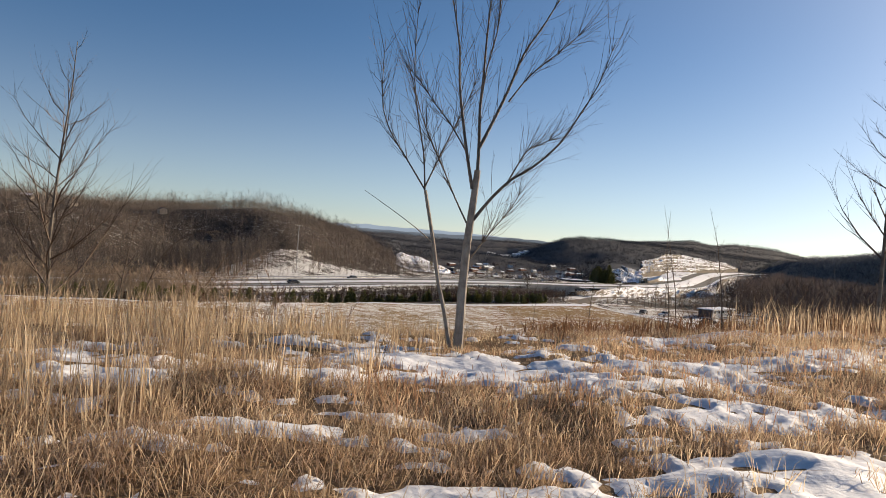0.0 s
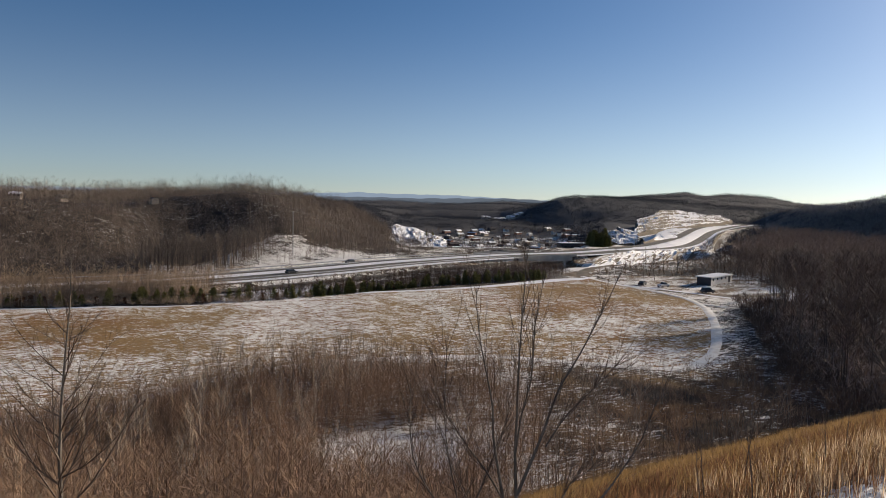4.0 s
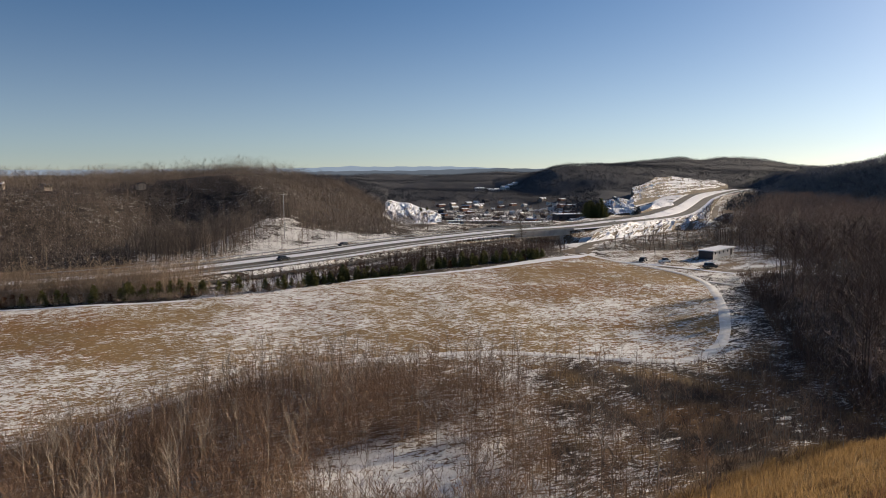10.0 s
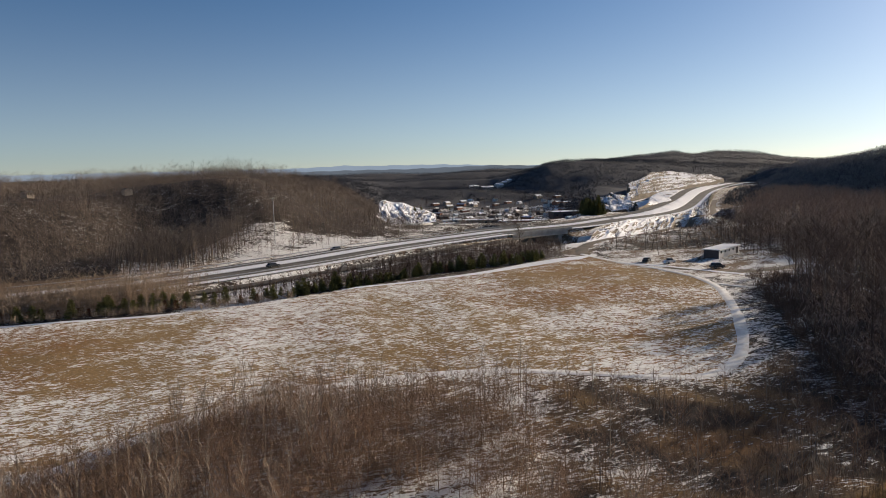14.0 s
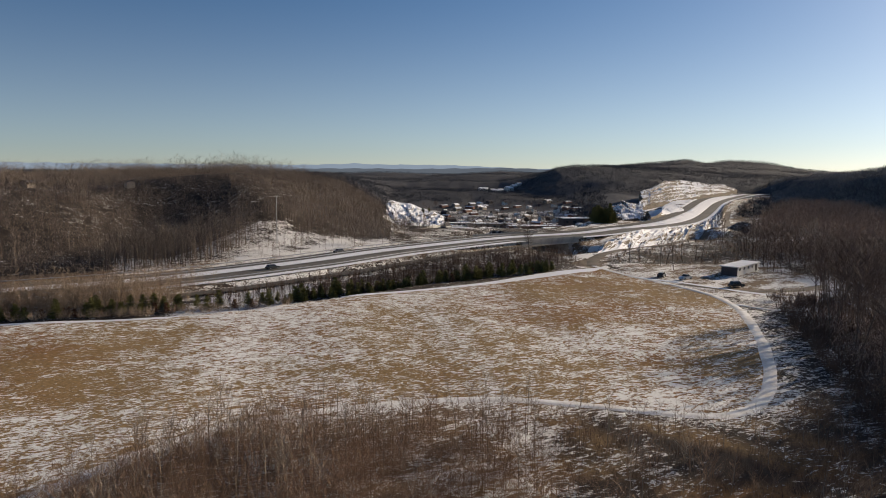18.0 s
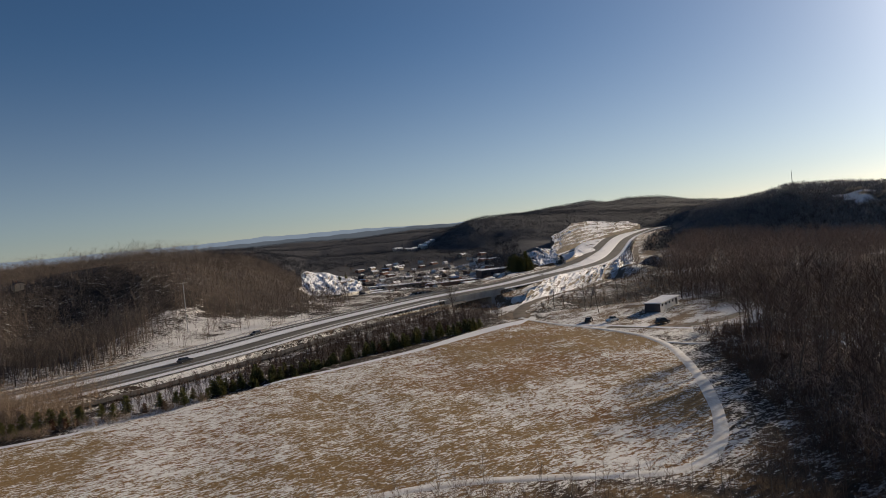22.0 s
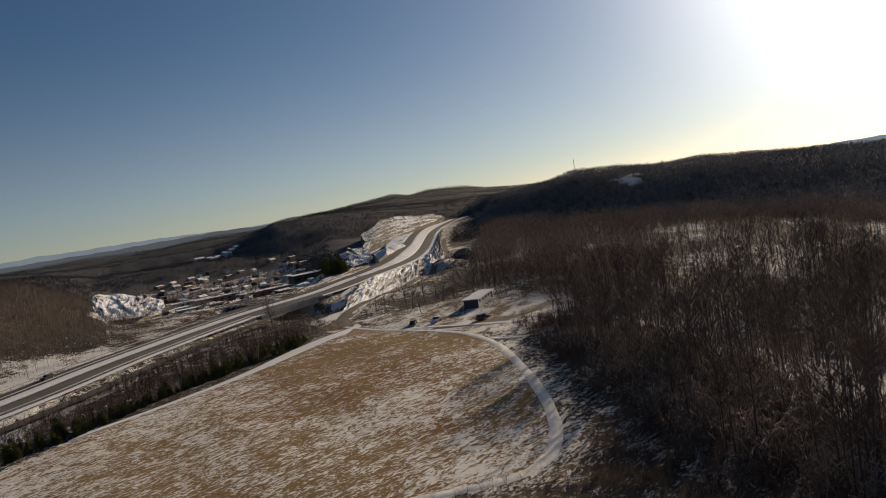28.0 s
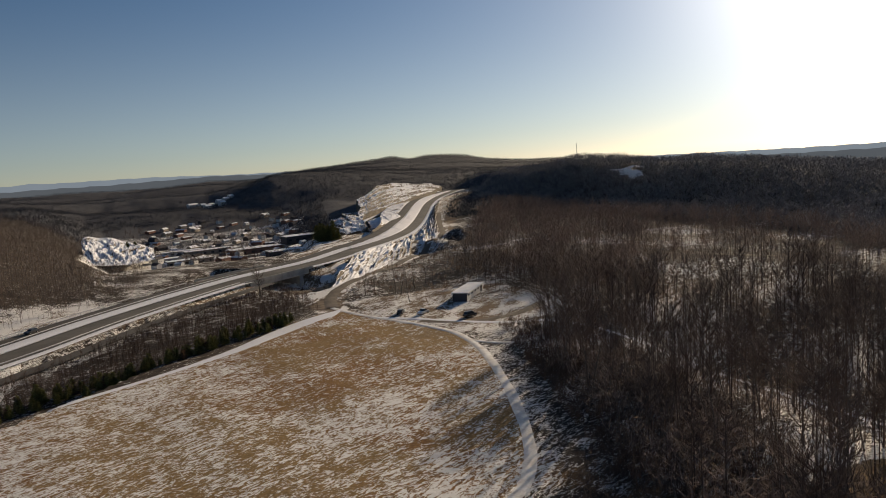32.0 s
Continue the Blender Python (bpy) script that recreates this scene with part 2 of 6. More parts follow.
def ground_material():
    """Leaf litter, field straw, golden grass and snow, laid by the ground's own cover maps; shade under woods and
    distance haze are toned in.
    """
    n = Nodes("ground_cover", 0.95, 0.1)
    big = n.noise(0.035, 4)
    mid = n.noise(0.25, 4)
    fine = n.noise(2.2, 5, 0.7)
    streak = n.noise(1.0, 6, 0.72, n.place((0.62, 1.5, 0.3), 24), 1.2)
    rows = n.noise(1.0, 4, 0.6, n.place((0.06, 0.5, 0.3), 34), 0.4)
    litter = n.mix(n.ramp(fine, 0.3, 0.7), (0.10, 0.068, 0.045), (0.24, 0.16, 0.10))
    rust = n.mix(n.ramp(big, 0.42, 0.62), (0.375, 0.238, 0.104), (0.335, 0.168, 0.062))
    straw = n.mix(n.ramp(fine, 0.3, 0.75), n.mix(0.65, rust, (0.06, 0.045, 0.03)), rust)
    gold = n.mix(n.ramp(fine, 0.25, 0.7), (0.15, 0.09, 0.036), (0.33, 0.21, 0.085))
    # woodland floor: litter darkened to carry the shade under trees and brush
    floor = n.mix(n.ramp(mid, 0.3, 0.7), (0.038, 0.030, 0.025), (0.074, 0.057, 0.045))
    # far hillside tone: bluish grey with distance haze mixed into the colour
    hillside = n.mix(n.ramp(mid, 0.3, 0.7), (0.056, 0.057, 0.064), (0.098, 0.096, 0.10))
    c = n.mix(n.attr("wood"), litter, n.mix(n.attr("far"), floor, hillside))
    c = n.mix(n.attr("field"), c, straw)
    c = n.mix(n.attr("gold"), c, gold)
    rocky = n.mix(n.ramp(mid, 0.35, 0.65), (0.11, 0.082, 0.06), (0.27, 0.21, 0.155))
    c = n.mix(n.attr("rock"), c, rocky)
    v = n.math("ADD", n.math("MULTIPLY", streak, 1.5), n.math("MULTIPLY", rows, 0.22))
    v = n.math("ADD", v, n.math("MULTIPLY", big, 0.34))
    v = n.math("ADD", v, n.math("MULTIPLY", mid, 0.44))
    v = n.math("ADD", v, n.math("MULTIPLY", n.math("SUBTRACT", fine, 0.5), 0.42))
    dirt = n.noise(1.0, 4, 0.6, n.place((0.022, 0.12, 0.3), 56), 1.0)
    v = n.math("ADD", v, n.math("MULTIPLY", n.math("MULTIPLY", n.math("SUBTRACT", dirt, 0.5), n.attr("rock")), 3.4))
    lim = n.math("SUBTRACT", 1.74, n.attr("snow"))
    cover = n.ramp(n.math("SUBTRACT", v, lim), -0.035, 0.045)
    snow = n.mix(fine, (0.66, 0.64, 0.61), (0.87, 0.85, 0.82))
    n.bump(n.math("ADD", n.math("MULTIPLY", fine, 1.0), n.math("MULTIPLY", cover, 0.5)), 0.6, 0.25)
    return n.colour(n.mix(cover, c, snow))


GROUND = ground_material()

# ---- mesh helpers ----


def mesh_of(name, verts, faces, materials):
    me = bpy.data.meshes.new(name)
    me.from_pydata(verts if isinstance(verts, list) else verts.tolist(), [], faces if isinstance(faces, list) else faces.tolist())
    for m in (materials if isinstance(materials, (list, tuple)) else [materials]):
        me.materials.append(m)
    return me


def smooth_faces(me):
    me.polygons.foreach_set("use_smooth", [True] * len(me.polygons))


def part(name, bm, material, parent, label=""):
    me = bpy.data.meshes.new(name)
    bm.to_mesh(me)
    bm.free()
    me.materials.append(material)
    ob = new(name, me)
    ob.parent = parent
    if label:
        ob["label"] = label
    return ob


def piece(name, me, parent, label="", m=None):
    ob = new(name, me)
    ob.parent = parent
    if m is not None:
        ob.matrix_basis = m
    if label:
        ob["label"] = label
    return ob


def thing(name, label, category, group="", kind="", at=None):
    ob = new(name)
    ob.empty_display_size = 0.3
    tagged(ob, label, category, group, kind)
    if at is not None:
        ob.matrix_basis = at
    return ob


def box(x0, x1, y0, y1, z0, z1, bevel=0.0):
    bm = bmesh.new()
    bmesh.ops.create_cube(bm, size=1, matrix=Matrix.Translation(((x0 + x1) / 2, (y0 + y1) / 2, (z0 + z1) / 2)) @ Matrix.Diagonal((x1 - x0, y1 - y0, z1 - z0, 1)))
    if bevel:
        bmesh.ops.bevel(bm, geom=bm.edges[:], offset=bevel, segments=2, affect="EDGES")
    return bm


def tubes(segs, sides=4, cap=False):
    """Tapered tubes for an array of rows x0 y0 z0 x1 y1 z1 r0 r1."""
    s = np.asarray(segs, float)
    a, b, r0, r1 = s[:, :3], s[:, 3:6], s[:, 6], s[:, 7]
    d = b - a
    d /= np.maximum(np.linalg.norm(d, axis=1), 1e-9)[:, None]
    ref = np.where(np.abs(d[:, 2:3]) > 0.9, np.array([[1.0, 0, 0]]), np.array([[0, 0, 1.0]]))
    u = np.cross(d, ref)
    u /= np.linalg.norm(u, axis=1)[:, None]
    v = np.cross(d, u)
    n = len(s)
    ang = np.arange(sides) * 2 * np.pi / sides
    ring = u[:, None, :] * np.cos(ang)[None, :, None] + v[:, None, :] * np.sin(ang)[None, :, None]
    vs = np.concatenate([a[:, None, :] + ring * r0[:, None, None], b[:, None, :] + ring * r1[:, None, None]], 1).reshape(-1, 3)
    i = np.arange(sides)
    f = np.stack([i, (i + 1) % sides, (i + 1) % sides + sides, i + sides], 1)
    fs = (f[None] + (np.arange(n) * 2 * sides)[:, None, None]).reshape(-1, 4)
    return vs, fs


def pipe(pts, radii, sides=6):
    """One connected tapering tube along points."""
    p = np.asarray(pts, float)
    d = np.gradient(p, axis=0)
    d /= np.maximum(np.linalg.norm(d, axis=1), 1e-9)[:, None]
    ref = np.array([1.0, 0.1, 0]) if abs(d[:, 2]).mean() > 0.6 else np.array([0, 0, 1.0])
    u = np.cross(d, ref)
    u /= np.linalg.norm(u, axis=1)[:, None]
    v = np.cross(d, u)
    a = np.arange(sides) * 2 * np.pi / sides
    n = len(p)
    vs = p[:, None, :] + (u[:, None, :] * np.cos(a)[None, :, None] + v[:, None, :] * np.sin(a)[None, :, None]) * np.asarray(radii)[:, None, None]
    i, j = np.meshgrid(np.arange(sides), np.arange(n - 1))
    k = (i + 1) % sides
    fs = np.stack([j * sides + i, j * sides + k, (j + 1) * sides + k, (j + 1) * sides + i], -1).reshape(-1, 4)
    return vs.reshape(-1, 3), fs


def chain_pipe(segs, sides=6):
    s = np.asarray(segs, float)
    return pipe(np.vstack([s[:, :3], s[-1:, 3:6]]), np.append(s[:, 6], s[-1, 7]), sides)


def join(chunks):
    vs, fs, k = [], [], 0
    for v, f in chunks:
        vs.append(np.asarray(v))
        fs.append(np.asarray(f) + k)
        k += len(v)
    return np.concatenate(vs), np.concatenate(fs)


def sm(a, b, x):
    t = np.clip((x - a) / (b - a), 0, 1)
    return t * t * (3 - 2 * t)


def waves(x, y, scale, seed=0):
    """Smooth pseudo-noise in -1..1 from a few sines."""
    r = np.random.RandomState(seed)
    out = 0
    for k in range(7):
        a, f, p = r.uniform(0, 6.283), r.uniform(0.6, 1.8) / scale, r.uniform(0, 6.283)
        out = out + np.sin((x * np.cos(a) + y * np.sin(a)) * 6.283 * f + p)
    return out / 4.0


# ---- the lie of the land ----
HIGHWAY = np.array([(-330, 150, -21.5), (-175, 185, -21), (-97, 221, -20.5), (-55, 258, -19.7), (-22, 302, -19.4), (26, 356, -19.5), (70, 389, -19.6),
                    (99, 424, -19.8), (130, 462, -20.3), (163, 514, -20.9), (200.5, 589, -21.3), (235, 662, -19.6), (278, 753, -17.0), (328, 843, -15.4), (385, 915, -13.2), (408, 934, -13.4)], float)


def resample(pts, step):
    """A smooth line through points, at even steps."""
    p = np.asarray(pts, float)
    n = len(p)
    out = []
    for i in range(n - 1):
        p0, p1, p2, p3 = p[max(i - 1, 0)], p[i], p[i + 1], p[min(i + 2, n - 1)]
        k = max(2, int(np.linalg.norm(p2 - p1) / step))
        for t in np.arange(k) / k:
            out.append(0.5 * (2 * p1 + (p2 - p0) * t + (2 * p0 - 5 * p1 + 4 * p2 - p3) * t * t + (3 * p1 - p0 - 3 * p2 + p3) * t ** 3))
    out.append(p[-1])
    return np.array(out)


HW = resample(HIGHWAY, 5.0)
TRACK = resample([(-95, 52), (-70, 66), (-45, 86), (-32, 104), (-23, 112), (-10, 117.5), (3, 120), (18, 117.5), (27, 114.5), (34, 113.5), (41, 117), (48.5, 128),
                  (55, 143), (62, 163), (68, 184), (70, 203), (67, 216), (60, 234), (54, 248), (50, 262)], 2.0)
LANE = resample([(50, 262), (54, 280), (65, 303), (85, 329), (110, 359), (144, 405), (170, 449), (194, 503), (224, 580), (258, 660)], 4.0)
EDGE = resample([(-160, 165), (-100, 172), (-76, 176), (-53, 184), (-28, 199.5), (-4, 213), (12, 225), (26, 240), (40, 251), (52, 257)], 2.0)


def near_line(x, y, line):
    """Distance to a line's nearest point and that point's index."""
    x, y = np.asarray(x, float), np.asarray(y, float)
    best, idx = np.full(x.shape, 1e9), np.zeros(x.shape, int)
    for i in range(len(line)):
        d = (x - line[i, 0]) ** 2 + (y - line[i, 1]) ** 2
        m = d < best
        best[m], idx[m] = d[m], i
    return np.sqrt(best), idx


def crest(az, knots):
    k = np.array(knots, float)
    return np.interp(az, k[:, 0], k[:, 1])


def hill_edge(x):
    return 15.75 + 0.593 * np.clip(x, 0, 80) + 0.3 * np.clip(x, -20, 0)


GAP = (39.0, 366.0)


def ridge_reach(az):
    """Distance and height of the long ridge's crest by bearing."""
    az = np.asarray(az) + 1.6
    return (np.interp(az, [26, 28, 30, 34, 40, 46, 52, 60], [1080, 1000, 900, 770, 700, 640, 570, 540]),
            np.interp(az, [23, 25.5, 27, 29, 31, 32.5, 34, 36, 38, 40, 43, 46, 52, 60, 90], [-24, -8, 3, 8, 11, 13, 18, 17, 16, 12, 12, 9, 4, -1, -2]))


def height(x, y):
    x, y = np.asarray(x, float), np.asarray(y, float)
    r, az = np.hypot(x, y), np.degrees(np.arctan2(x, np.maximum(y, 1e-3)))
    az = np.where(y < 0, np.where(x > 0, 90, -90), az)
    z = np.full(x.shape, -20.0) + 0.25 * waves(x, y, 40, 3)
    # valley beyond the field
    z = z - (20 * sm(400, 640, r) - 9 * sm(800, 1100, r)) * sm(-9, -3, az) * sm(14, 8, az)
    # wooded ravine to the right
    z = z - 9 * sm(84, 125, x) * sm(215, 150, y) + 6 * sm(150, 330, x) * sm(215, 120, y)
    # hills in rings, crest height by bearing
    h1 = crest(az, [(-90, 10), (-45, 6), (-33, 4), (-28, 5), (-24, 5), (-16, 8), (-12, 4.5), (-8, -4), (-5, -12), (-2.5, -24), (0, -28), (90, -28)])
    z = np.maximum(z, z + (h1 + 20) * sm(np.interp(az, [-33, -20, -10, 0], [262, 290, 330, 330]), np.interp(az, [-33, -20, -15, -10, -5], [410, 425, 465, 545, 600]), r) * (h1 > -19))
    # the dark hill past the town, steep on its town side
    h2 = crest(az, [(-90, -60), (2, -60), (2.9, -45), (4, -34), (5.9, -15), (7.7, 7), (8.8, 20), (10, 24), (12.5, 25), (15, 22), (18, 14), (25, 4), (30, -6), (36, -14), (42, -18), (60, -21), (90, -21)])
    z = z + np.maximum(h2 - z, 0) * sm(930, 1450, r) * sm(2600, 1700, r)
    h3 = crest(az, [(-90, 10), (-40, -12), (-12, -4), (-5, 2), (2, 6), (6, 8), (9, 12), (12, 30), (15.5, 43), (17.6, 48), (18.8, 54), (20.2, 43), (21.6, 50), (23.2, 48), (24.6, 44), (26.5, 26), (28.5, 18), (32, 12), (36, -6), (44, -10), (50, -24), (90, -24)])
    z = z + np.maximum(h3 - z, 0) * sm(1500, 2300, r) * sm(3400, 2500, r)
    # the long wooded ridge past the ravine
    near, top = ridge_reach(az)
    z = z + np.maximum(top - z, 0) * sm(near - 235, near, r) * sm(near + 420, near + 60, r)
    z = z + sm(450, 900, r) * (2.5 * waves(x, y, 240, 5) + 1.2 * waves(x, y, 70, 6))
    # snowy mound at the foot of the wooded hill
    z = z + 6 * np.exp(-((x + 30) / 24) ** 4) * sm(600, 640, y) * sm(740, 660, y)
    z = z + 4.5 * waves(x, y, 170, 71) * sm(300, 420, r) * sm(-6, -14, az) * (y > 100)
    z = z + 10 * waves(x, y, 420, 66) * sm(950, 1300, r) * sm(8, 4, az) * sm(-14, -9, az)
    # the land falls away past the long ridge
    z = z - 130 * sm(1000, 1700, r) * sm(35, 41, az)
    # dug-over banks beside the highway past the bridge
    dh, ih = near_line(x, y, HW)
    z = z + 3.4 * waves(x, y, 46, 33) * sm(18, 30, dh) * sm(95, 70, dh) * (r > 400) * (az > 8.5) * (r < 980)
    # the take-off hill
    s = y - hill_edge(x)
    drop = 0.397 * (np.sqrt(s * s + 9) + s) / 2 + 0.075 * (np.sqrt((s - 16) ** 2 + 9) + s - 16) / 2
    hill = -1.685 - drop + 0.12 * waves(x, y, 5, 8) + 0.05 * waves(x, y, 1.7, 9) - 0.02 * np.maximum(-y, 0) - 0.42 * np.maximum(x - 34, 0) - 0.05 * np.maximum(-x - 60, 0)
    k = 2.5
    z = np.where(y < 140, z + k * np.log1p(np.exp(np.clip((hill - z) / k, -30, 30))), z)
    # the highway's bench and its cut bank
    d, i = near_line(x, y, HW)
    hz = HW[i, 2]
    side = (x - HW[i, 0]) * -0.7 + (y - HW[i, 1]) * 0.7
    z = np.where(d < 60, hz - 0.5 - 1.6 * (side < -18) * (r < 430) - 2.4 * sm(440, 560, r) + (z - hz + 0.5) * sm(25 + 12 * sm(450, 600, r), 50 + 12 * sm(450, 600, r), d), z)
    spur = 8 * np.exp(-(((az + 13.0) / 3.4) ** 2)) * sm(290, 345, r) * sm(470, 380, r) - 8 * np.exp(-(((az + 21) / 3.6) ** 2)) * sm(270, 320, r) * sm(440, 370, r)
    z = z + spur * sm(30, 85, side)
    bank = sm(20, 70, side) * sm(180, 90, side) * sm(-24, -12, az) * sm(-3, -10, az) * (r < 420)
    z = z + 4.0 * bank
    dip = sm(-13.6, -18, side) * sm(-70, -40, side) * sm(-1.5, 2.5, az) * sm(13, 10.5, az) * sm(300, 325, r) * (r < 430)
    z = z - np.maximum(z + 23.5, 0) * dip
    # stream and lower road under the bridge
    g = np.abs((x - GAP[0]) * 0.75 + (y - GAP[1]) * 0.66)
    z = z - 6.5 * sm(17, 11, g) * sm(44, 30, np.abs((y - GAP[1]) * 0.75 - (x - GAP[0]) * 0.66))
    return z


def h_at(x, y):
    return float(height(np.array([x]), np.array([y]))[0])


def inside_field(x, y):
    n = np.interp(x, EDGE[:, 0], EDGE[:, 1])
    lo = np.interp(x, [-160, -95, -70, -45, -32, -23, -10, 3, 18, 34, 41, 48.5, 55, 62, 68, 70], [40, 52, 66, 86, 104, 112, 117.5, 120, 117.5, 113.5, 117, 128, 143, 163, 184, 205])
    hi = np.where(x < 52, n, np.interp(x, [52, 60, 67, 70], [257, 234, 216, 205]))
    return (y > lo) & (y < hi) & (x < 70)


def clearing(x, y):
    """A snowy cut in the woods high on the long ridge."""
    r, az = np.hypot(x, y), np.degrees(np.arctan2(x, np.maximum(y, 1e-3)))
    ledge = (r > 660) & (r < 672) & (az > 34.9) & (az < 37.3)
    return ledge | (r > 618) & (r < 668) & (np.abs(az - 35.7 - 0.022 * (668 - r)) < 0.65)


def axis(*spans):
    out = []
    for a, b, step in spans:
        out.append(np.arange(a, b, step))
    return np.concatenate(out + [[spans[-1][1]]])


# where the field's snow has gone, and where it lies: x, y, reach, more or less
BARE_SPOTS = [(-74, 140, 22, -0.24), (-60, 124, 14, -0.2), (-92, 158, 18, -0.16), (-4, 131, 11, -0.15), (44, 140, 12, -0.12), (24, 176, 14, -0.10), (30, 215, 16, -0.08),
              (58, 156, 12, 0.12), (60, 186, 10, 0.12), (-42, 140, 16, 0.07), (-56, 105, 14, 0.08), (48, 205, 4, 0.3), (46, 238, 6, 0.25), (-40, 176, 16, 0.05), (2, 160, 14, 0.05)]


def build_ground():
    xs = axis((-4900, -600, 80), (-600, -160, 9), (-160, -40, 2.6), (-40, 40, 0.8), (40, 210, 2.6), (210, 640, 7), (640, 900, 20), (900, 4900, 80))
    ys = axis((-1500, -80, 80), (-80, -4, 4), (-4, 40, 0.55), (40, 130, 1.8), (130, 450, 2.6), (450, 1200, 11), (1200, 4950, 60))
    gx, gy = np.meshgrid(xs, ys)
    x, y = gx.ravel(), gy.ravel()
    z = height(x, y)
    nx, ny = len(xs), len(ys)
    idx = np.arange(nx * ny).reshape(ny, nx)
    f = np.stack([idx[:-1, :-1], idx[:-1, 1:], idx[1:, 1:], idx[1:, :-1]], -1).reshape(-1, 4)
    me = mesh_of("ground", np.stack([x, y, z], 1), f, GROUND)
    smooth_faces(me)
    r = np.hypot(x, y)
    fld = inside_field(x, y)
    dt, _ = near_line(x, y, TRACK)
    dh, ih = near_line(x, y, HW)
    side = (x - HW[ih, 0]) * -0.7 + (y - HW[ih, 1]) * 0.7
    s = y - hill_edge(x)
    az = np.degrees(np.arctan2(x, np.maximum(y, 1e-3)))
    brow = (s < 44) & (y < 120)
    gold = sm(42, 26, s) * sm(-3, 2, s) * (y < 120)
    snow = np.full(x.shape, 0.28)
    patch = 0.0
    for px, py, pr, k in BARE_SPOTS:
        patch = patch + 0.6 * k * np.exp(-(((x - px) / pr) ** 2 + ((y - py) / (pr * 0.6)) ** 2))
    snow = np.where(fld, 0.480 + 0.035 * waves(x, y, 42, 11) + 0.03 * waves(x, y, 12, 12) - 0.11 * sm(-10, 40, x) * sm(150, 200, y) + patch, snow)
    snow = np.where((gold > 0.3) | (brow & (s < 3)), 0.0, snow)
    brushy = (y < 118) & (x < 70) & ~fld & (gold <= 0.3) & (s > 3)
    snow = np.where(brushy, 0.46 + 0.05 * sm(5, 30, x) - 0.22 * sm(12, 28, x) + 0.20 * np.exp(-(((x + 5) / 12) ** 2 + ((y - 72) / 11) ** 2)) + 0.09 * waves(x, y, 13, 51), snow)
    snow = np.where((x > 50) & (y < 330) & (y > 60) & ~fld & (gold <= 0.3), 0.42 + 0.05 * waves(x, y, 8, 52) - 0.10 * sm(66, 84, x), snow)
    snow = np.where(~fld & (dt < 9) & (x > -40) & (y > 60), np.maximum(snow, 0.49 - 0.14 * sm(3, 9, dt)), snow)
    deep = (x > 76) & (y > 60) & (gold <= 0.3) & (r < 640) & (side < 0)
    snow = np.where(deep, 0.35 + 0.18 * np.clip(waves(x, y, 60, 77), -0.6, 1) + 0.13 * (y < 215) * (x < 200), snow)
    strip = (y > np.interp(x, EDGE[:, 0], EDGE[:, 1])) & (x < 60) & (y < 420) & (dh > 17) & (side < 0)
    snow = np.where(strip, 0.34 + 0.26 * (x > -64) * (x < -40), snow)
    snow = np.where(dh < 14.5, 0.80, np.where((dh < 30) & (side < 0), np.maximum(snow, 0.46), snow))
    snow = np.where((side > 17) & (dh < 60) & ((az < -19) | (az > -4.5)) & (r < 420), 0.28, snow)
    reach = np.interp(az, [-21, -18, -13, -9, -5, -3], [16, 22, 62, 54, 44, 18])
    snow = np.maximum(snow, np.where((side > 10) & (r < 420) & (az > -21) & (az < -3), (0.60 + 0.16 * waves(x, y, 16, 35)) * sm(6, -14, side - reach), 0))
    yardside = (x > 44) & (x < 190) & (y > 255) & (y < 410) & (dh > 24) & (side < 0) & (x < np.interp(y, LANE[:, 1], LANE[:, 0]) + 5)
    snow = np.where(yardside, 0.52 + 0.10 * waves(x, y, 14, 61), snow)
    snow = np.where((r > 450) & (dh > 60), 0.26 - 0.26 * sm(560, 760, r), snow)
    town = (r > 420) & (r < 900) & (az > -4) & (az < 11)
    snow = np.where(town, 0.43 + 0.12 * waves(x, y, 45, 83), snow)
    cut = (r > 380) & (r < 960) & (dh < 75) & (az > 9) & ((side > 0) | (x < np.interp(y, LANE[:, 1], LANE[:, 0]) + 5) & (y < 660))
    snow = np.where(cut, 0.52 + 0.04 * waves(x, y, 30, 34), snow)
    snow = np.maximum(snow, 0.60 * sm(-62, -50, x) * sm(8, -4, x) * sm(552, 562, y) * sm(668, 650, y))
    lot = (x > 57) & (x < 114) & (y > 203) & (y < 270)
    snow = np.where(lot & ~fld, 0.49 + 0.15 * waves(x, y, 14, 81), snow)
    verge = (side > 14) & (az > -4.5) & (az < 9) & (r < 560)
    snow = np.where(verge, 0.40 + 0.12 * waves(x, y, 24, 84), snow)
    snow = np.maximum(snow, 0.48 * (side > 17) * (side < 64) * (az > -24) * (az < -12) * (r < 420))
    snow = np.where(((x - 262) / 16) ** 2 + ((y - 332) / 22) ** 2 < 1, 0.52, snow)
    snow = np.where(clearing(x, y), 0.75, snow)
    glade = ((x - 180) / 30) ** 2 + ((y - 226) / 24) ** 2 < 1
    snow = np.where(glade, 0.44, snow)
    rock = (cut | yardside) * 1.0 + 0.2 * (lot & ~yardside)
    # wood lays the shade-darkened floor tone under trees and brush
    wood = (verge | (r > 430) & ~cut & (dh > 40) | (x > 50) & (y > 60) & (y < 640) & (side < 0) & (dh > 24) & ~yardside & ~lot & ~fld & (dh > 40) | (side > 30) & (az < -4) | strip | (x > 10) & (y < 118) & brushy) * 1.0
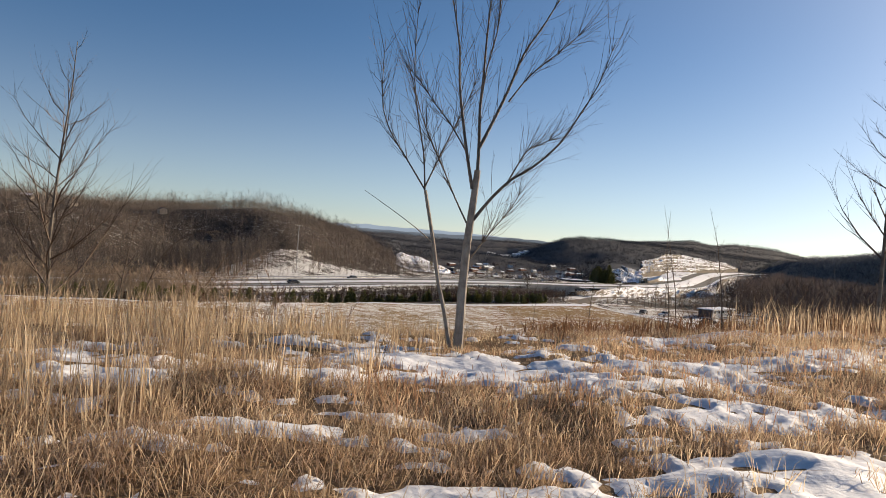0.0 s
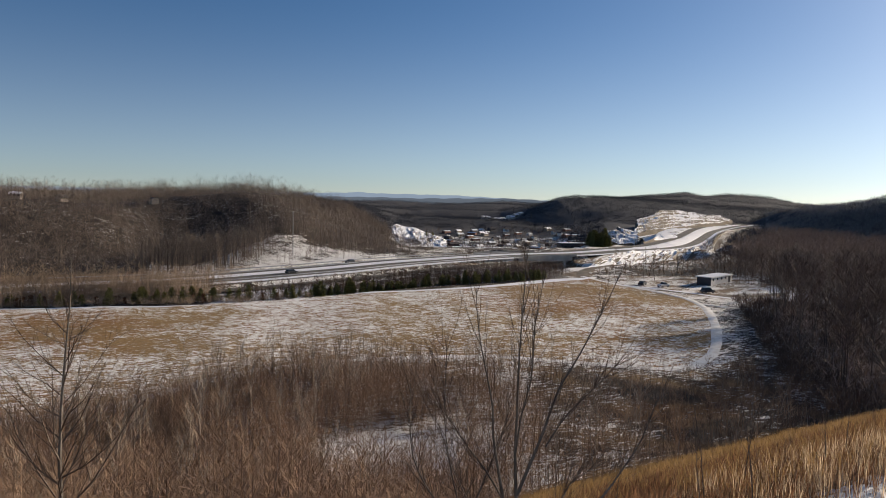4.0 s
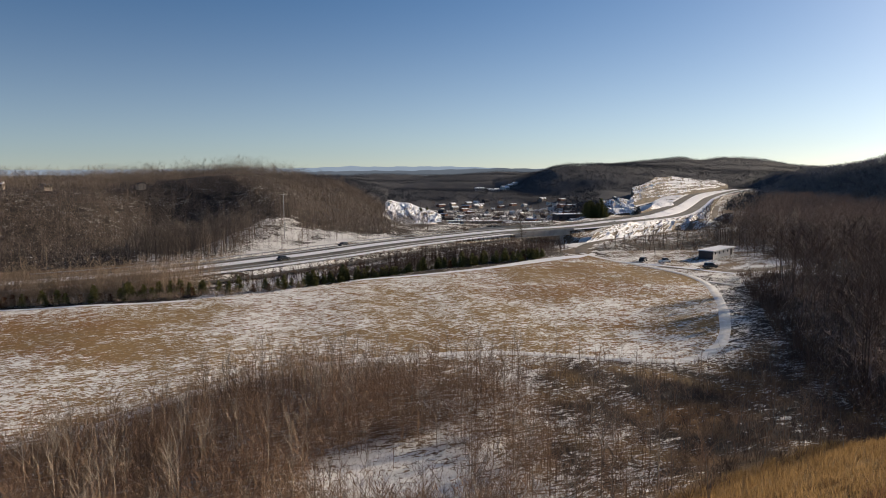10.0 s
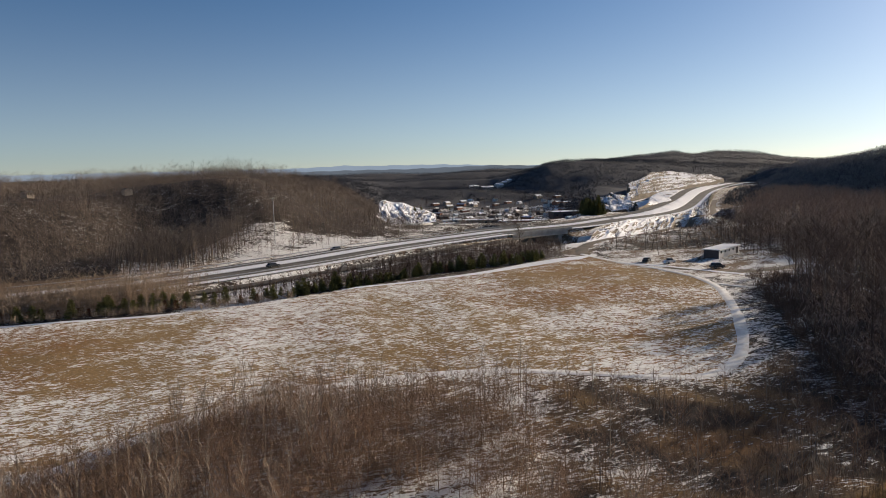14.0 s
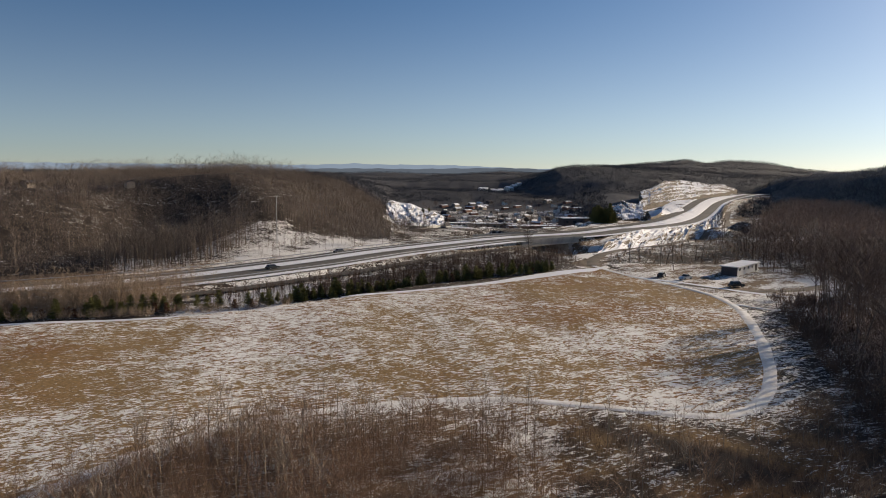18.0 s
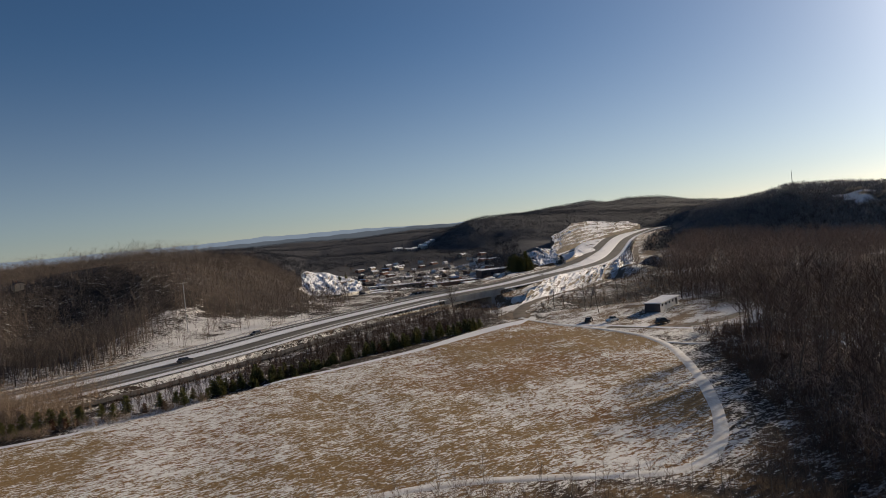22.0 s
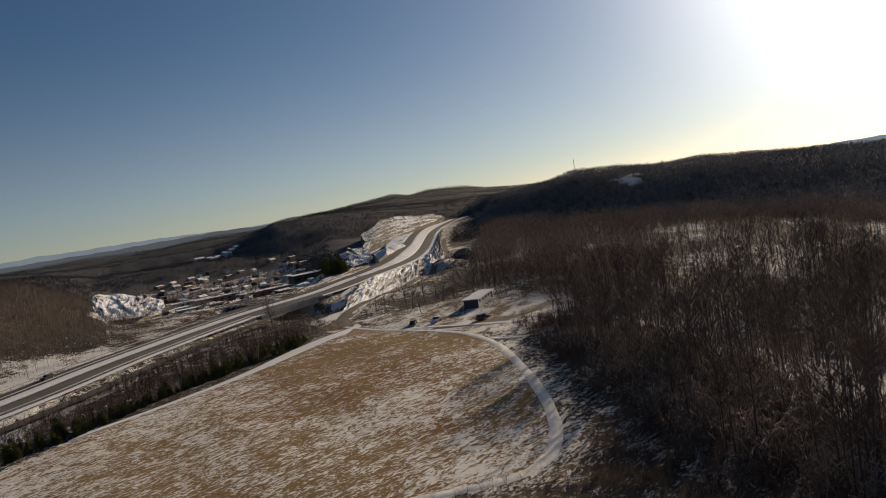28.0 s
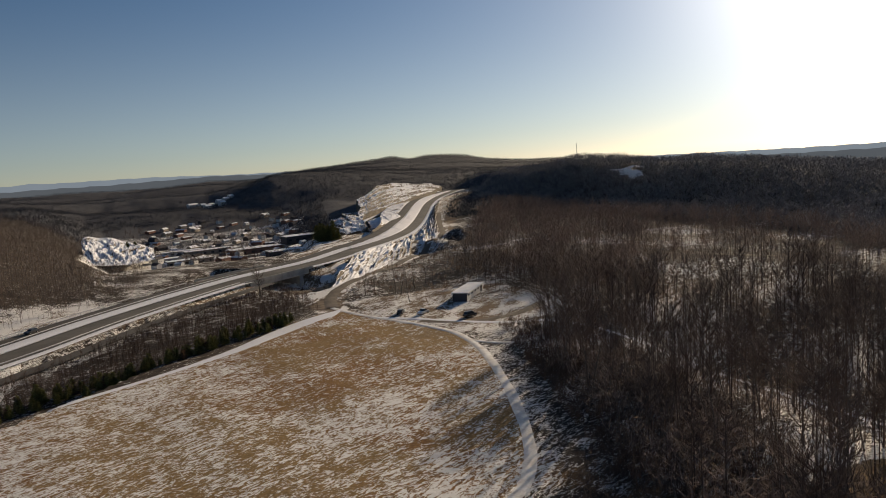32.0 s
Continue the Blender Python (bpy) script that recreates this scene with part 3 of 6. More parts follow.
    # far blends in the hazed hillside tone with distance
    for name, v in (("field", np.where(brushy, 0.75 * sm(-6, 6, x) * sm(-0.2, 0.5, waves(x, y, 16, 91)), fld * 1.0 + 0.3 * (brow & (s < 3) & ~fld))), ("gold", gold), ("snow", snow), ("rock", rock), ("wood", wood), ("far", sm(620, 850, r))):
        me.attributes.new(name, "FLOAT", "POINT").data.foreach_set("value", v.astype(np.float32))
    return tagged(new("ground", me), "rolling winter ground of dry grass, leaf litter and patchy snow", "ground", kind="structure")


build_ground()


def ribbon(name, line, offs, material, lift, label, category, parent=None, step_z=None, kind="structure"):
    """A band laid along a line, between two side offsets, with a little thickness."""
    p = np.asarray(line, float)
    t = np.gradient(p[:, :2], axis=0)
    t /= np.linalg.norm(t, axis=1)[:, None]
    nrm = np.stack([-t[:, 1], t[:, 0]], 1)
    ks = np.linspace(0, 1, 5)
    rows_ = []
    for k in ks:
        q = p[:, :2] + nrm * (np.zeros(len(p)) + offs[0] + (offs[1] - offs[0]) * k)[:, None]
        z = (p[:, 2] if p.shape[1] > 2 else height(q[:, 0], q[:, 1])) + lift
        if k in (0.0, 1.0):
            z = z - 0.25
        rows_.append(np.column_stack([q, z]))
    n, m = len(p), len(ks)
    v = np.stack(rows_, 1).reshape(-1, 3)
    idx = np.arange(n * m).reshape(n, m)
    f = np.stack([idx[:-1, :-1], idx[:-1, 1:], idx[1:, 1:], idx[1:, :-1]], -1).reshape(-1, 4)[:, ::-1]
    me = mesh_of(name, v, f, material)
    smooth_faces(me)
    ob = new(name, me)
    ob.parent = parent
    return tagged(ob, label, category, kind=kind if parent is None else "")


# highway: two carriageways that part past the bridge, snowy median, ramp
def offset_line(line, off, dz=0.0):
    """A line moved sideways (left is positive) and up."""
    t = np.gradient(line[:, :2], axis=0)
    t /= np.linalg.norm(t, axis=1)[:, None]
    return np.column_stack([line[:, 0] - t[:, 1] * off, line[:, 1] + t[:, 0] * off, line[:, 2] + dz])


def loft(name, low, high, material, label, category, seed, relief=0.8, nv=30, run=9.0, bulge=0.0):
    """A rough bank between two lines, gullied down its slope."""
    n = max(len(low), len(high)) * 2
    a, b = [np.column_stack([np.interp(np.linspace(0, 1, n), np.linspace(0, 1, len(e)), e[:, j]) for j in range(3)]) for e in (low, high)]
    v = np.linspace(0, 1, nv)[:, None]
    P = a[None] + (b - a)[None] * v[..., None]
    u = np.cumsum(np.append(0, np.linalg.norm(np.diff(b[:, :2], axis=0), axis=1)))[None, :] + 0 * v
    w = v * np.linalg.norm((b - a)[:, :2], axis=1)[None]
    rough = np.array([noise.fractal(Vector((p / run, q / (run * 2.4), seed)), 0.9, 2.1, 5) for p, q in zip(u.ravel(), w.ravel())]).reshape(u.shape)
    hem = np.minimum(1, np.minimum(v, 1 - v) * 7)
    P[..., 2] += relief * rough * hem + bulge * np.sin(np.pi * v) - 0.35 * (1 - hem)
    idx = np.arange(n * nv).reshape(nv, n)
    f = np.stack([idx[:-1, :-1], idx[:-1, 1:], idx[1:, 1:], idx[1:, :-1]], -1).reshape(-1, 4)
    return tagged(new(name, mesh_of(name, P.reshape(-1, 3), f, material)), label, category, kind="structure")


HW_R = np.hypot(HW[:, 0], HW[:, 1])
APART = sm(430, 600, HW_R) * sm(1000, 860, HW_R) * (HW[:, 0] > 0)
SPLIT = 1.5 * APART
UPPER = HW + np.outer(1.6 * APART, [0, 0, 1])
LOWER = HW - np.outer(1.2 * APART, [0, 0, 1])
ribbon("road", UPPER, (6.2 + SPLIT, 14.6 + SPLIT), ASPHALT, 0.0, "dark asphalt far carriageway of the highway", "road")
ribbon("road", LOWER, (-13.0 + 2.0 * APART, -1.0 - APART), ASPHALT_SALT, 0.0, "salt-greyed asphalt near carriageway of the highway", "road")
NEARER = HW[HW_R < 445]
ribbon("median", NEARER, (-0.9, 6.1), SNOW, 0.15, "snow-covered grass median between the carriageways", "median")
ribbon("shoulder_snow", LOWER, (-16.4 + 2.0 * APART, -13.1 + 2.0 * APART), SNOW, 0.12, "ploughed snow strip beside the highway", "snow")
RAMP = HW[(HW[:, 0] > -98) & (HW[:, 0] < 30)]
ribbon("ramp", RAMP, (-25.5, -20.0), ASPHALT, -1.2, "dark asphalt ramp road below the highway", "road")

WOBBLE = np.array([noise.fractal(Vector((i * 0.11, 3.0, 0)), 0.9, 2.0, 4) for i in range(len(TRACK))])
ribbon("track", TRACK, (-1.5 + 0.5 * WOBBLE, 1.5 + 0.5 * WOBBLE[::-1]), PACKED, 0.10, "snow-packed gravel farm track curving round the field", "track")
ribbon("field_edge_snow", EDGE, (-1.3 - 5.5 * sm(-6, 30, EDGE[:, 0]) * sm(52, 44, EDGE[:, 0]), 1.3), SNOW, 0.12, "snow-filled path along the far edge of the field", "path")
ribbon("lane", LANE, (-2.6, 2.6), DIRT, 0.18, "dark dirt side road running up beside the highway", "road")
DRIVE = resample([(58, 238), (66, 229), (76, 216), (88, 206), (100, 199), (112, 178), (117, 150), (120, 118)], 3.0)
ribbon("drive", DRIVE, (-1.6, 1.6), SNOW, 0.10, "snow-covered drive from the yard into the woods", "track")
ribbon("yard_apron", resample([(67, 224), (75, 216), (84, 213), (96, 214), (108, 222)], 3.0), (-2.2, 2.6), DIRT, 0.08, "dark thawed gravel across the yard", "yard")
LOOP_TRACK = resample([(69, 196), (76, 186), (86, 188), (96, 199)], 2.0)
ribbon("loop_track", LOOP_TRACK, (-1.1, 1.1), PACKED, 0.10, "snow-packed wheel track bending into the yard", "track")
FOREST_ROAD = resample([(112, 384), (140, 366), (172, 330), (196, 292), (214, 258), (224, 236)], 4.0)
ribbon("forest_road", FOREST_ROAD, (-2.4, 2.4), DIRT, 0.15, "tan dirt road through the snowy woods", "road")


# ---- trees ----
def grow(rng, h, lean=0.06, limbs=14, spread=0.45, depth=2, r0=None, low=0.3, twigs=5, wobble=0.05, curve=0.25):
    """Segments of a bare tree: trunk, then limbs and twigs. Returns (trunk, branches)."""
    r0 = r0 or h * 0.012
    trunk, branch = [], []
    pts = [np.array([0, 0, -0.15])]
    d = np.array([rng.uniform(-lean, lean), rng.uniform(-lean, lean), 1.0])
    n = 7
    for i in range(n):
        d = d + rng.normal(0, wobble, 3) * [1, 1, 0]
        pts.append(pts[-1] + d / np.linalg.norm(d) * h / n)
    rad = [r0 * (1 - 0.9 * i / n) for i in range(n + 1)]
    for i in range(n):
        trunk.append([*pts[i], *pts[i + 1], rad[i], rad[i + 1]])

    def limb(p, d, length, r, level):
        k = 3 if level < 2 else 2
        q = p
        for j in range(k):
            d2 = d / np.linalg.norm(d)
            e = q + d2 * length / k
            branch.append([*q, *e, r * (1 - j / (k + 0.6)), r * (1 - (j + 1) / (k + 0.6))])
            if level < depth:
                for _ in range(twigs if level == 1 else max(2, twigs - 1)):
                    w = rng.uniform(0.2, 1.0)
                    side = rng.normal(0, 1, 3)
                    side[2] = abs(side[2]) * 0.4
                    dd = d2 + side * 0.45
                    limb(q + (e - q) * w, dd, length * rng.uniform(0.25, 0.5), r * 0.4 * (1 - j / (k + 1)), level + 1)
            q = e
            d = d2 + np.array([0, 0, curve * rng.uniform(0.3, 1.2)]) + rng.normal(0, 0.12, 3)

    for i in range(limbs):
        f = low + (1 - low) * (i + rng.uniform(0, 1)) / limbs * 0.97
        k = min(n - 1, int(f * n))
        p = pts[k] + (pts[k + 1] - pts[k]) * (f * n - k)
        a = i * 2.4 + rng.uniform(-0.5, 0.5)
        d = np.array([math.cos(a), math.sin(a), rng.uniform(0.5, 1.3)])
        limb(p, d, h * spread * (1.12 - f) * rng.uniform(0.7, 1.2), rad[k] * 0.5, 1)
    return np.array(trunk), np.array(branch)


def tree_meshes(seed, h, bark, twig, sides=4, **kw):
    rng = np.random.RandomState(seed)
    t, b = grow(rng, h, **kw)
    return mesh_of("trunk", *chain_pipe(t, 6), bark), mesh_of("crown", *tubes(b, 3), twig)


def tree_thing(name, meshes, label, category, group, at):
    ob = thing(name, label, category, group, at=at)
    piece("trunk", meshes[0], ob)
    piece("crown", meshes[1], ob)
    return ob


def on_ground(x, y, turn=0.0, sink=0.0, size=1.0):
    return Matrix.Translation((x, y, h_at(x, y) - sink)) @ Matrix.Rotation(turn, 4, "Z") @ Matrix.Scale(size, 4)


def spikes(segs):
    """Three-sided tapering spikes, cheap twigs, for rows x0 y0 z0 x1 y1 z1 r0 r1."""
    v, _ = tubes(segs, 3)
    v = v.reshape(-1, 6, 3)
    v = np.concatenate([v[:, :3], v[:, 3:].mean(1, keepdims=True)], 1).reshape(-1, 3)
    f = np.array([[0, 1, 3], [1, 2, 3], [2, 0, 3]])
    return v, (f[None] + (np.arange(len(segs)) * 4)[:, None, None]).reshape(-1, 3)


def slivers(segs):
    """Flat one-face twigs for rows x0 y0 z0 x1 y1 z1 r0 r1."""
    v, _ = tubes(segs, 2)
    v = v.reshape(-1, 4, 3)[:, :3].reshape(-1, 3)
    return v, np.arange(len(v)).reshape(-1, 3)


def far_tree(rng, limbs=8, twigs=9, fat=1.0, low=0.28, up=0.8, fine_=1.0, reach=1.0):
    """A cheap bare tree of unit height: trunk and limbs as spikes, a haze of slim twigs."""
    segs = [[0, 0, -0.05, rng.uniform(-.03, .03), rng.uniform(-.03, .03), 0.95, 0.007 * fat, 0.0]]
    fine = []
    for i in range(limbs):
        f = low + (0.8 - low) * (i + rng.uniform(0, 1)) / limbs
        a = i * 2.4 + rng.uniform(-.5, .5)
        l = rng.uniform(0.22, 0.36) * (1.1 - f * 0.55)
        p = np.array([0, 0, f])
        d = np.array([math.cos(a), math.sin(a), rng.uniform(0.6, 1.4) * up])
        d /= np.linalg.norm(d)
        q = p + d * l
        segs.append([*p, *q, 0.005 * fat * (0.4 + 0.6 * fine_), 0.0])
        for k in range(twigs):
            w = rng.uniform(0.2, 1.0)
            e = d + rng.normal(0, 0.6, 3) + [0, 0, 0.3]
            e /= np.linalg.norm(e)
            o = p + (q - p) * w
            fine.append([*o, *(o + e * rng.uniform(0.07, 0.17) * reach), 0.0032 * fat * fine_, 0.0])
    return join([spikes(segs), slivers(fine)])


def puff(rng, n=24, fat=1.0, spread=0.45):
    """A cheap rounded haze of upright twigs of unit height."""
    sg = []
    for i in range(n):
        a, o = rng.uniform(0, 6.283), rng.uniform(0, 0.25) * spread
        f = rng.uniform(0.0, 0.5)
        l = rng.uniform(0.3, 0.55)
        p = np.array([math.cos(a) * o, math.sin(a) * o, f])
        b = a + rng.normal(0, 0.6)
        w = rng.uniform(0.1, 1.0) * spread
        q = p + np.array([math.cos(b) * w * l, math.sin(b) * w * l, l * (1.0 - 0.35 * w)])
        q[2] = min(q[2], 1.0)
        sg.append([*p, *q, 0.012 * fat, 0.0])
    return slivers(sg)


def dome(rng, n=14, fat=1.0, spread=0.5):
    """A cheap round crown: a cloud of short twigs pointing every way."""
    sg = []
    for i in range(n):
        p = rng.normal(0, 1, 3)
        p *= rng.uniform(0.55, 1.0) / np.linalg.norm(p)
        p = np.array([p[0] * spread * 0.8, p[1] * spread * 0.8, 0.48 + p[2] * 0.42])
        d = rng.normal(0, 1, 3)
        d *= rng.uniform(0.22, 0.4) / np.linalg.norm(d)
        sg.append([*(p - d / 2), *(p + d / 2), 0.03 * fat, 0.0])
    return slivers(sg)


def mist(rng, n=60, fat=1.0, spread=0.5):
    """A soft crown of very many short fine twigs."""
    sg = []
    for i in range(n):
        p = rng.normal(0, 1, 3)
        p *= rng.uniform(0.35, 1.0) / np.linalg.norm(p)
        p = np.array([p[0] * spread * 0.85, p[1] * spread * 0.85, 0.48 + p[2] * 0.45])
        d = rng.normal(0, 1, 3) + [0, 0, 0.5]
        d *= rng.uniform(0.10, 0.22) / np.linalg.norm(d)
        sg.append([*(p - d / 2), *(p + d / 2), 0.03 * fat, 0.0])
    return slivers(sg)


def scatter(rng, n, xr, yr, ok):
    out = []
    while len(out) < n:
        x, y = rng.uniform(*xr, 4000), rng.uniform(*yr, 4000)
        m = ok(x, y)
        out += list(zip(x[m], y[m]))
    p = np.array(out[:n])
    return p


def woods(name, seed, pts, hr, material, label, limbs=8, twigs=9, fat=1.0, width=1.0, low=0.28, up=0.8, kinds=12, haze=0, shape=None, fine_=1.0, reach=1.0):
    """Many cheap trees joined into one mesh of uncounted woods."""
    rng = np.random.RandomState(seed)
    kind_v = [(shape or puff)(rng, haze, fat, width) if haze else far_tree(rng, limbs, twigs, fat, low, up, fine_, reach) for _ in range(kinds)]
    width = 1.0 if haze else width
    z = height(pts[:, 0], pts[:, 1])
    vs, fs, k = [], [], 0
    for (x, y), zz in zip(pts, z):
        v, f = kind_v[rng.randint(kinds)]
        hgt, a = rng.uniform(*hr), rng.uniform(0, 6.283)
        c, s = math.cos(a) * hgt * width, math.sin(a) * hgt * width
        w = np.empty_like(v)
        w[:, 0], w[:, 1], w[:, 2] = x + v[:, 0] * c - v[:, 1] * s, y + v[:, 0] * s + v[:, 1] * c, zz + v[:, 2] * hgt
        vs.append(w)
        fs.append(f + k)
        k += len(v)
    me = mesh_of(name, np.concatenate(vs), np.concatenate(fs), material)
    return tagged(new(name, me), label, "woods", kind="stuff")


rs = np.random.RandomState(5)


def bearing(x, y):
    return np.degrees(np.arctan2(x, y))


def hw_side(x, y):
    d, i = near_line(x, y, HW)
    return (x - HW[i, 0]) * -0.7 + (y - HW[i, 1]) * 0.7, d


RIDGE_HOUSES = [(r * math.sin(radians(a)), r * math.cos(radians(a))) for a, r in
                [(-32.4, 408), (-29.6, 414), (-23.4, 424)]]


def before_house(x, y):
    """True where trees would stand on or close in front of a ridge house."""
    hit = np.zeros(x.shape, bool)
    for hx, hy in RIDGE_HOUSES:
        n = math.hypot(hx, hy)
        a = (hx - x) * hx / n + (hy - y) * hy / n
        b = np.abs((hx - x) * hy / n - (hy - y) * hx / n)
        hit |= (b < 2.6) & (a > -4) & (a < 4)
    return hit


def ok_left(x, y):
    s, d = hw_side(x, y)
    az = bearing(x, y)
    bare = (s < np.interp(az, [-21, -18, -13, -9, -5, -3], [16, 22, 62, 54, 44, 18])) & (az > -21) & (az < -3) & (np.hypot(x, y) < 420)
    mound = (az > -5.2) & (x < 30) & (np.hypot(x, y) > 440) & (y < 665)
    return (s > 21) & (az < -1.5) & ~bare & ~mound & (np.hypot(x, y) < 760) & (az > -50) & ~before_house(x, y)


def ok_floor(x, y):
    """The shaded snowy foot of the hill, where trunks stand clear."""
    s, d = hw_side(x, y)
    az = bearing(x, y)
    return (s < 40 + 26 * np.sin(x * 3.1 + y * 7.7)) & (az > -24.5) & (az < -11)


woods("woods", 11, scatter(rs, 3600, (-620, 20), (150, 760), ok_left), (6, 15), WOODS_TWIG, "leafless brown hardwood forest covering a hillside above the highway", limbs=6, fat=0.9, twigs=26, fine_=0.42, low=0.3, width=1.1, reach=0.6)
woods("woods", 31, scatter(rs, 420, (-200, 0), (180, 460), lambda x, y: ok_left(x, y) & ok_floor(x, y)), (5, 15), TRUNK_TWIG, "bare upright trunks over shaded snow at the hill's foot", limbs=6, fat=1.7, twigs=14, fine_=0.35, low=0.55, width=0.9)
woods("understory", 21, scatter(rs, 9500, (-620, 20), (150, 760), lambda x, y: ok_left(x, y) & ~ok_floor(x, y)), (5, 9), WOODS_TWIG, "brown haze of leafless understory on the wooded hillside", haze=60, fat=0.3, width=0.6, shape=mist)


def ok_near_left(x, y):
    s, d = hw_side(x, y)
    n = np.interp(x, EDGE[:, 0], EDGE[:, 1])
    thin = np.sin(x * 12.99 + y * 78.2) * 0.5 + 0.5
    return (y > n + 10) & (s < -14) & (x < -66) & (thin < sm(-64, -90, x))


def ok_end_left(x, y):
    s, d = hw_side(x, y)
    return (s < -15) & (s > -34) & (x < -74)


woods("woods", 24, scatter(rs, 560, (-240, -74), (130, 235), ok_end_left), (6, 11), PALE_TWIG, "pale bare young trees in front of the highway", fat=0.9, low=0.2, width=1.1, twigs=22, fine_=0.5, reach=0.7)
woods("woods", 14, scatter(rs, 420, (-260, -68), (100, 240), ok_near_left), (6, 10), PALE_TWIG, "pale leafless saplings between the field and the highway", fat=0.95, low=0.15, width=1.15, twigs=20, fine_=0.5, reach=0.7)
woods("understory", 34, scatter(rs, 900, (-260, -68), (100, 240), ok_near_left), (2.5, 6), PALE_TWIG, "soft tan haze of twigs between the field and the highway", haze=50, fat=0.3, width=0.65, shape=mist)


def slope_woods(x, y):
    """The face of the long ridge, from its foot to just past the crest."""
    r, az = np.hypot(x, y), bearing(x, y)
    near, _ = ridge_reach(az)
    return (az > 24.5) & (r > near - 215) & (r < near + 60)


def past_foot(x, y):
    r, az = np.hypot(x, y), bearing(x, y)
    return (az > 24.5) & (r > ridge_reach(az)[0] - 215)


def ok_right(x, y):
    s, d = hw_side(x, y)
    lot = (x > 55) & (x < 116) & (y > 192) & (y < 285)
    dl, _ = near_line(x, y, LANE)
    dd = np.minimum(near_line(x, y, DRIVE)[0], near_line(x, y, FOREST_ROAD)[0] - 3)
    edge = np.interp(y, [50, 80, 110, 150, 200, 260, 300, 420, 620], [50, 53, 57, 71, 88, 99, 95, 170, 300])
    past_lane = x > np.interp(y, LANE[:, 1], LANE[:, 0]) + 7 + 16 * sm(300, 360, y) * sm(560, 480, y)
    return ~inside_field(x, y) & (d > 45) & (s < 0) & (past_lane | (y < 262) | (y > 670)) & ~lot & (dl > 9) & (dd > 4) & (x > edge) & (y - hill_edge(x) > 22) & ~(((x - 180) / 30) ** 2 + ((y - 226) / 24) ** 2 < 1) & ~(((x - 262) / 16) ** 2 + ((y - 332) / 22) ** 2 < 1) & ~((np.abs((x - 95) * 0.63 - (y - 246) * 0.78) < 16) & (x > 90) & (x < 119)) & ~past_foot(x, y) & ~((bearing(x, y) < 22.6 + 0.6 * np.sin(y * 0.31)) & (y > 262) & (np.sin(x * 12.99 + y * 78.2) < 0.93))


def ok_right_far(x, y):
    return ok_right(x, y) & ((y > 205) | (x > 190))


def ok_right_near(x, y):
    return ok_right(x, y) & (y < 215) & (x < 200)


# ravine twigs darkened to hold the shade of the backlit woods
SHADED_NEAR_TWIG = grove("shaded_near_twig", (0.088, 0.064, 0.052), (0.20, 0.147, 0.117), 0.05)
# raised browns put the sun glare over the farther woods into colour
VEILED_FOREST_TWIG = grove("veiled_forest_twig", (0.185, 0.138, 0.11), (0.37, 0.272, 0.21))
# darker twig copy with the wood's own shade put into its colour
SHADE_TONED_TWIG = grove("shade_toned_twig", (0.080, 0.056, 0.043), (0.185, 0.129, 0.098))
woods("woods", 25, scatter(rs, 640, (50, 200), (50, 215), ok_right_near), (12, 19), SHADED_NEAR_TWIG, "tall bare hardwoods in shade-dark tones with clear trunks in a snowy ravine", fat=1.5, limbs=11, twigs=20, low=0.42, width=0.9, fine_=0.42)
RIGHT = scatter(rs, 1900, (50, 560), (50, 660), ok_right_far)
woods("woods", 12, RIGHT, (9, 15), VEILED_FOREST_TWIG, "dark leafless hardwood forest beyond the field track", fat=1.35, limbs=9, twigs=16, low=0.3, width=1.1, fine_=0.6)


def ok_thick(x, y):
    return ok_right(x, y) & ((waves(x, y, 60, 77) < -0.05) | (x < 80) | (x < 200) & (y > 190) & (y < 330))


woods("understory", 22, np.concatenate([scatter(rs, 3600, (50, 560), (50, 660), ok_thick), scatter(rs, 300, (50, 120), (50, 230), ok_thick)]), (3, 7), VEILED_FOREST_TWIG,
      "brown haze of leafless understory in the dark woods", haze=28, fat=0.5, width=0.7, shape=dome)


def ok_verge(x, y):
    dt, _ = near_line(x, y, TRACK)
    dd, _ = near_line(x, y, DRIVE)
    edge = np.interp(y, [50, 80, 110, 150, 200], [51, 54, 58, 72, 88])
    return ~inside_field(x, y) & (dt > 6.5) & (dd > 3.5) & (x > edge - 6) & (x < edge + 22) & (y - hill_edge(x) > 20)


woods("brush", 23, scatter(rs, 1900, (44, 108), (55, 205), ok_verge), (1.2, 4.5), SHADE_TONED_TWIG, "leafless brush in shade-dark tones along the wood's edge", haze=26, fat=1.2, width=1.0)


def ok_yard_edge(x, y):
    """Ground close behind and beside the workshop's yard."""
    dd = np.minimum(near_line(x, y, DRIVE)[0], near_line(x, y, FOREST_ROAD)[0])
    return (x > 105 + 0.7 * np.maximum(0, 238 - y) + 0.25 * np.maximum(0, y - 262)) & (dd > 3.5)


woods("woods", 33, scatter(rs, 190, (104, 158), (214, 312), ok_yard_edge), (7, 13), SHADE_TONED_TWIG, "dark bare hardwoods standing round the snowy yard", limbs=9, fat=1.3, twigs=18, fine_=0.45, low=0.3)
woods("understory", 35, scatter(rs, 420, (104, 158), (214, 312), ok_yard_edge), (2, 5), SHADE_TONED_TWIG, "dark haze of brush at the yard's edge", haze=44, fat=0.4, width=0.7, shape=mist)


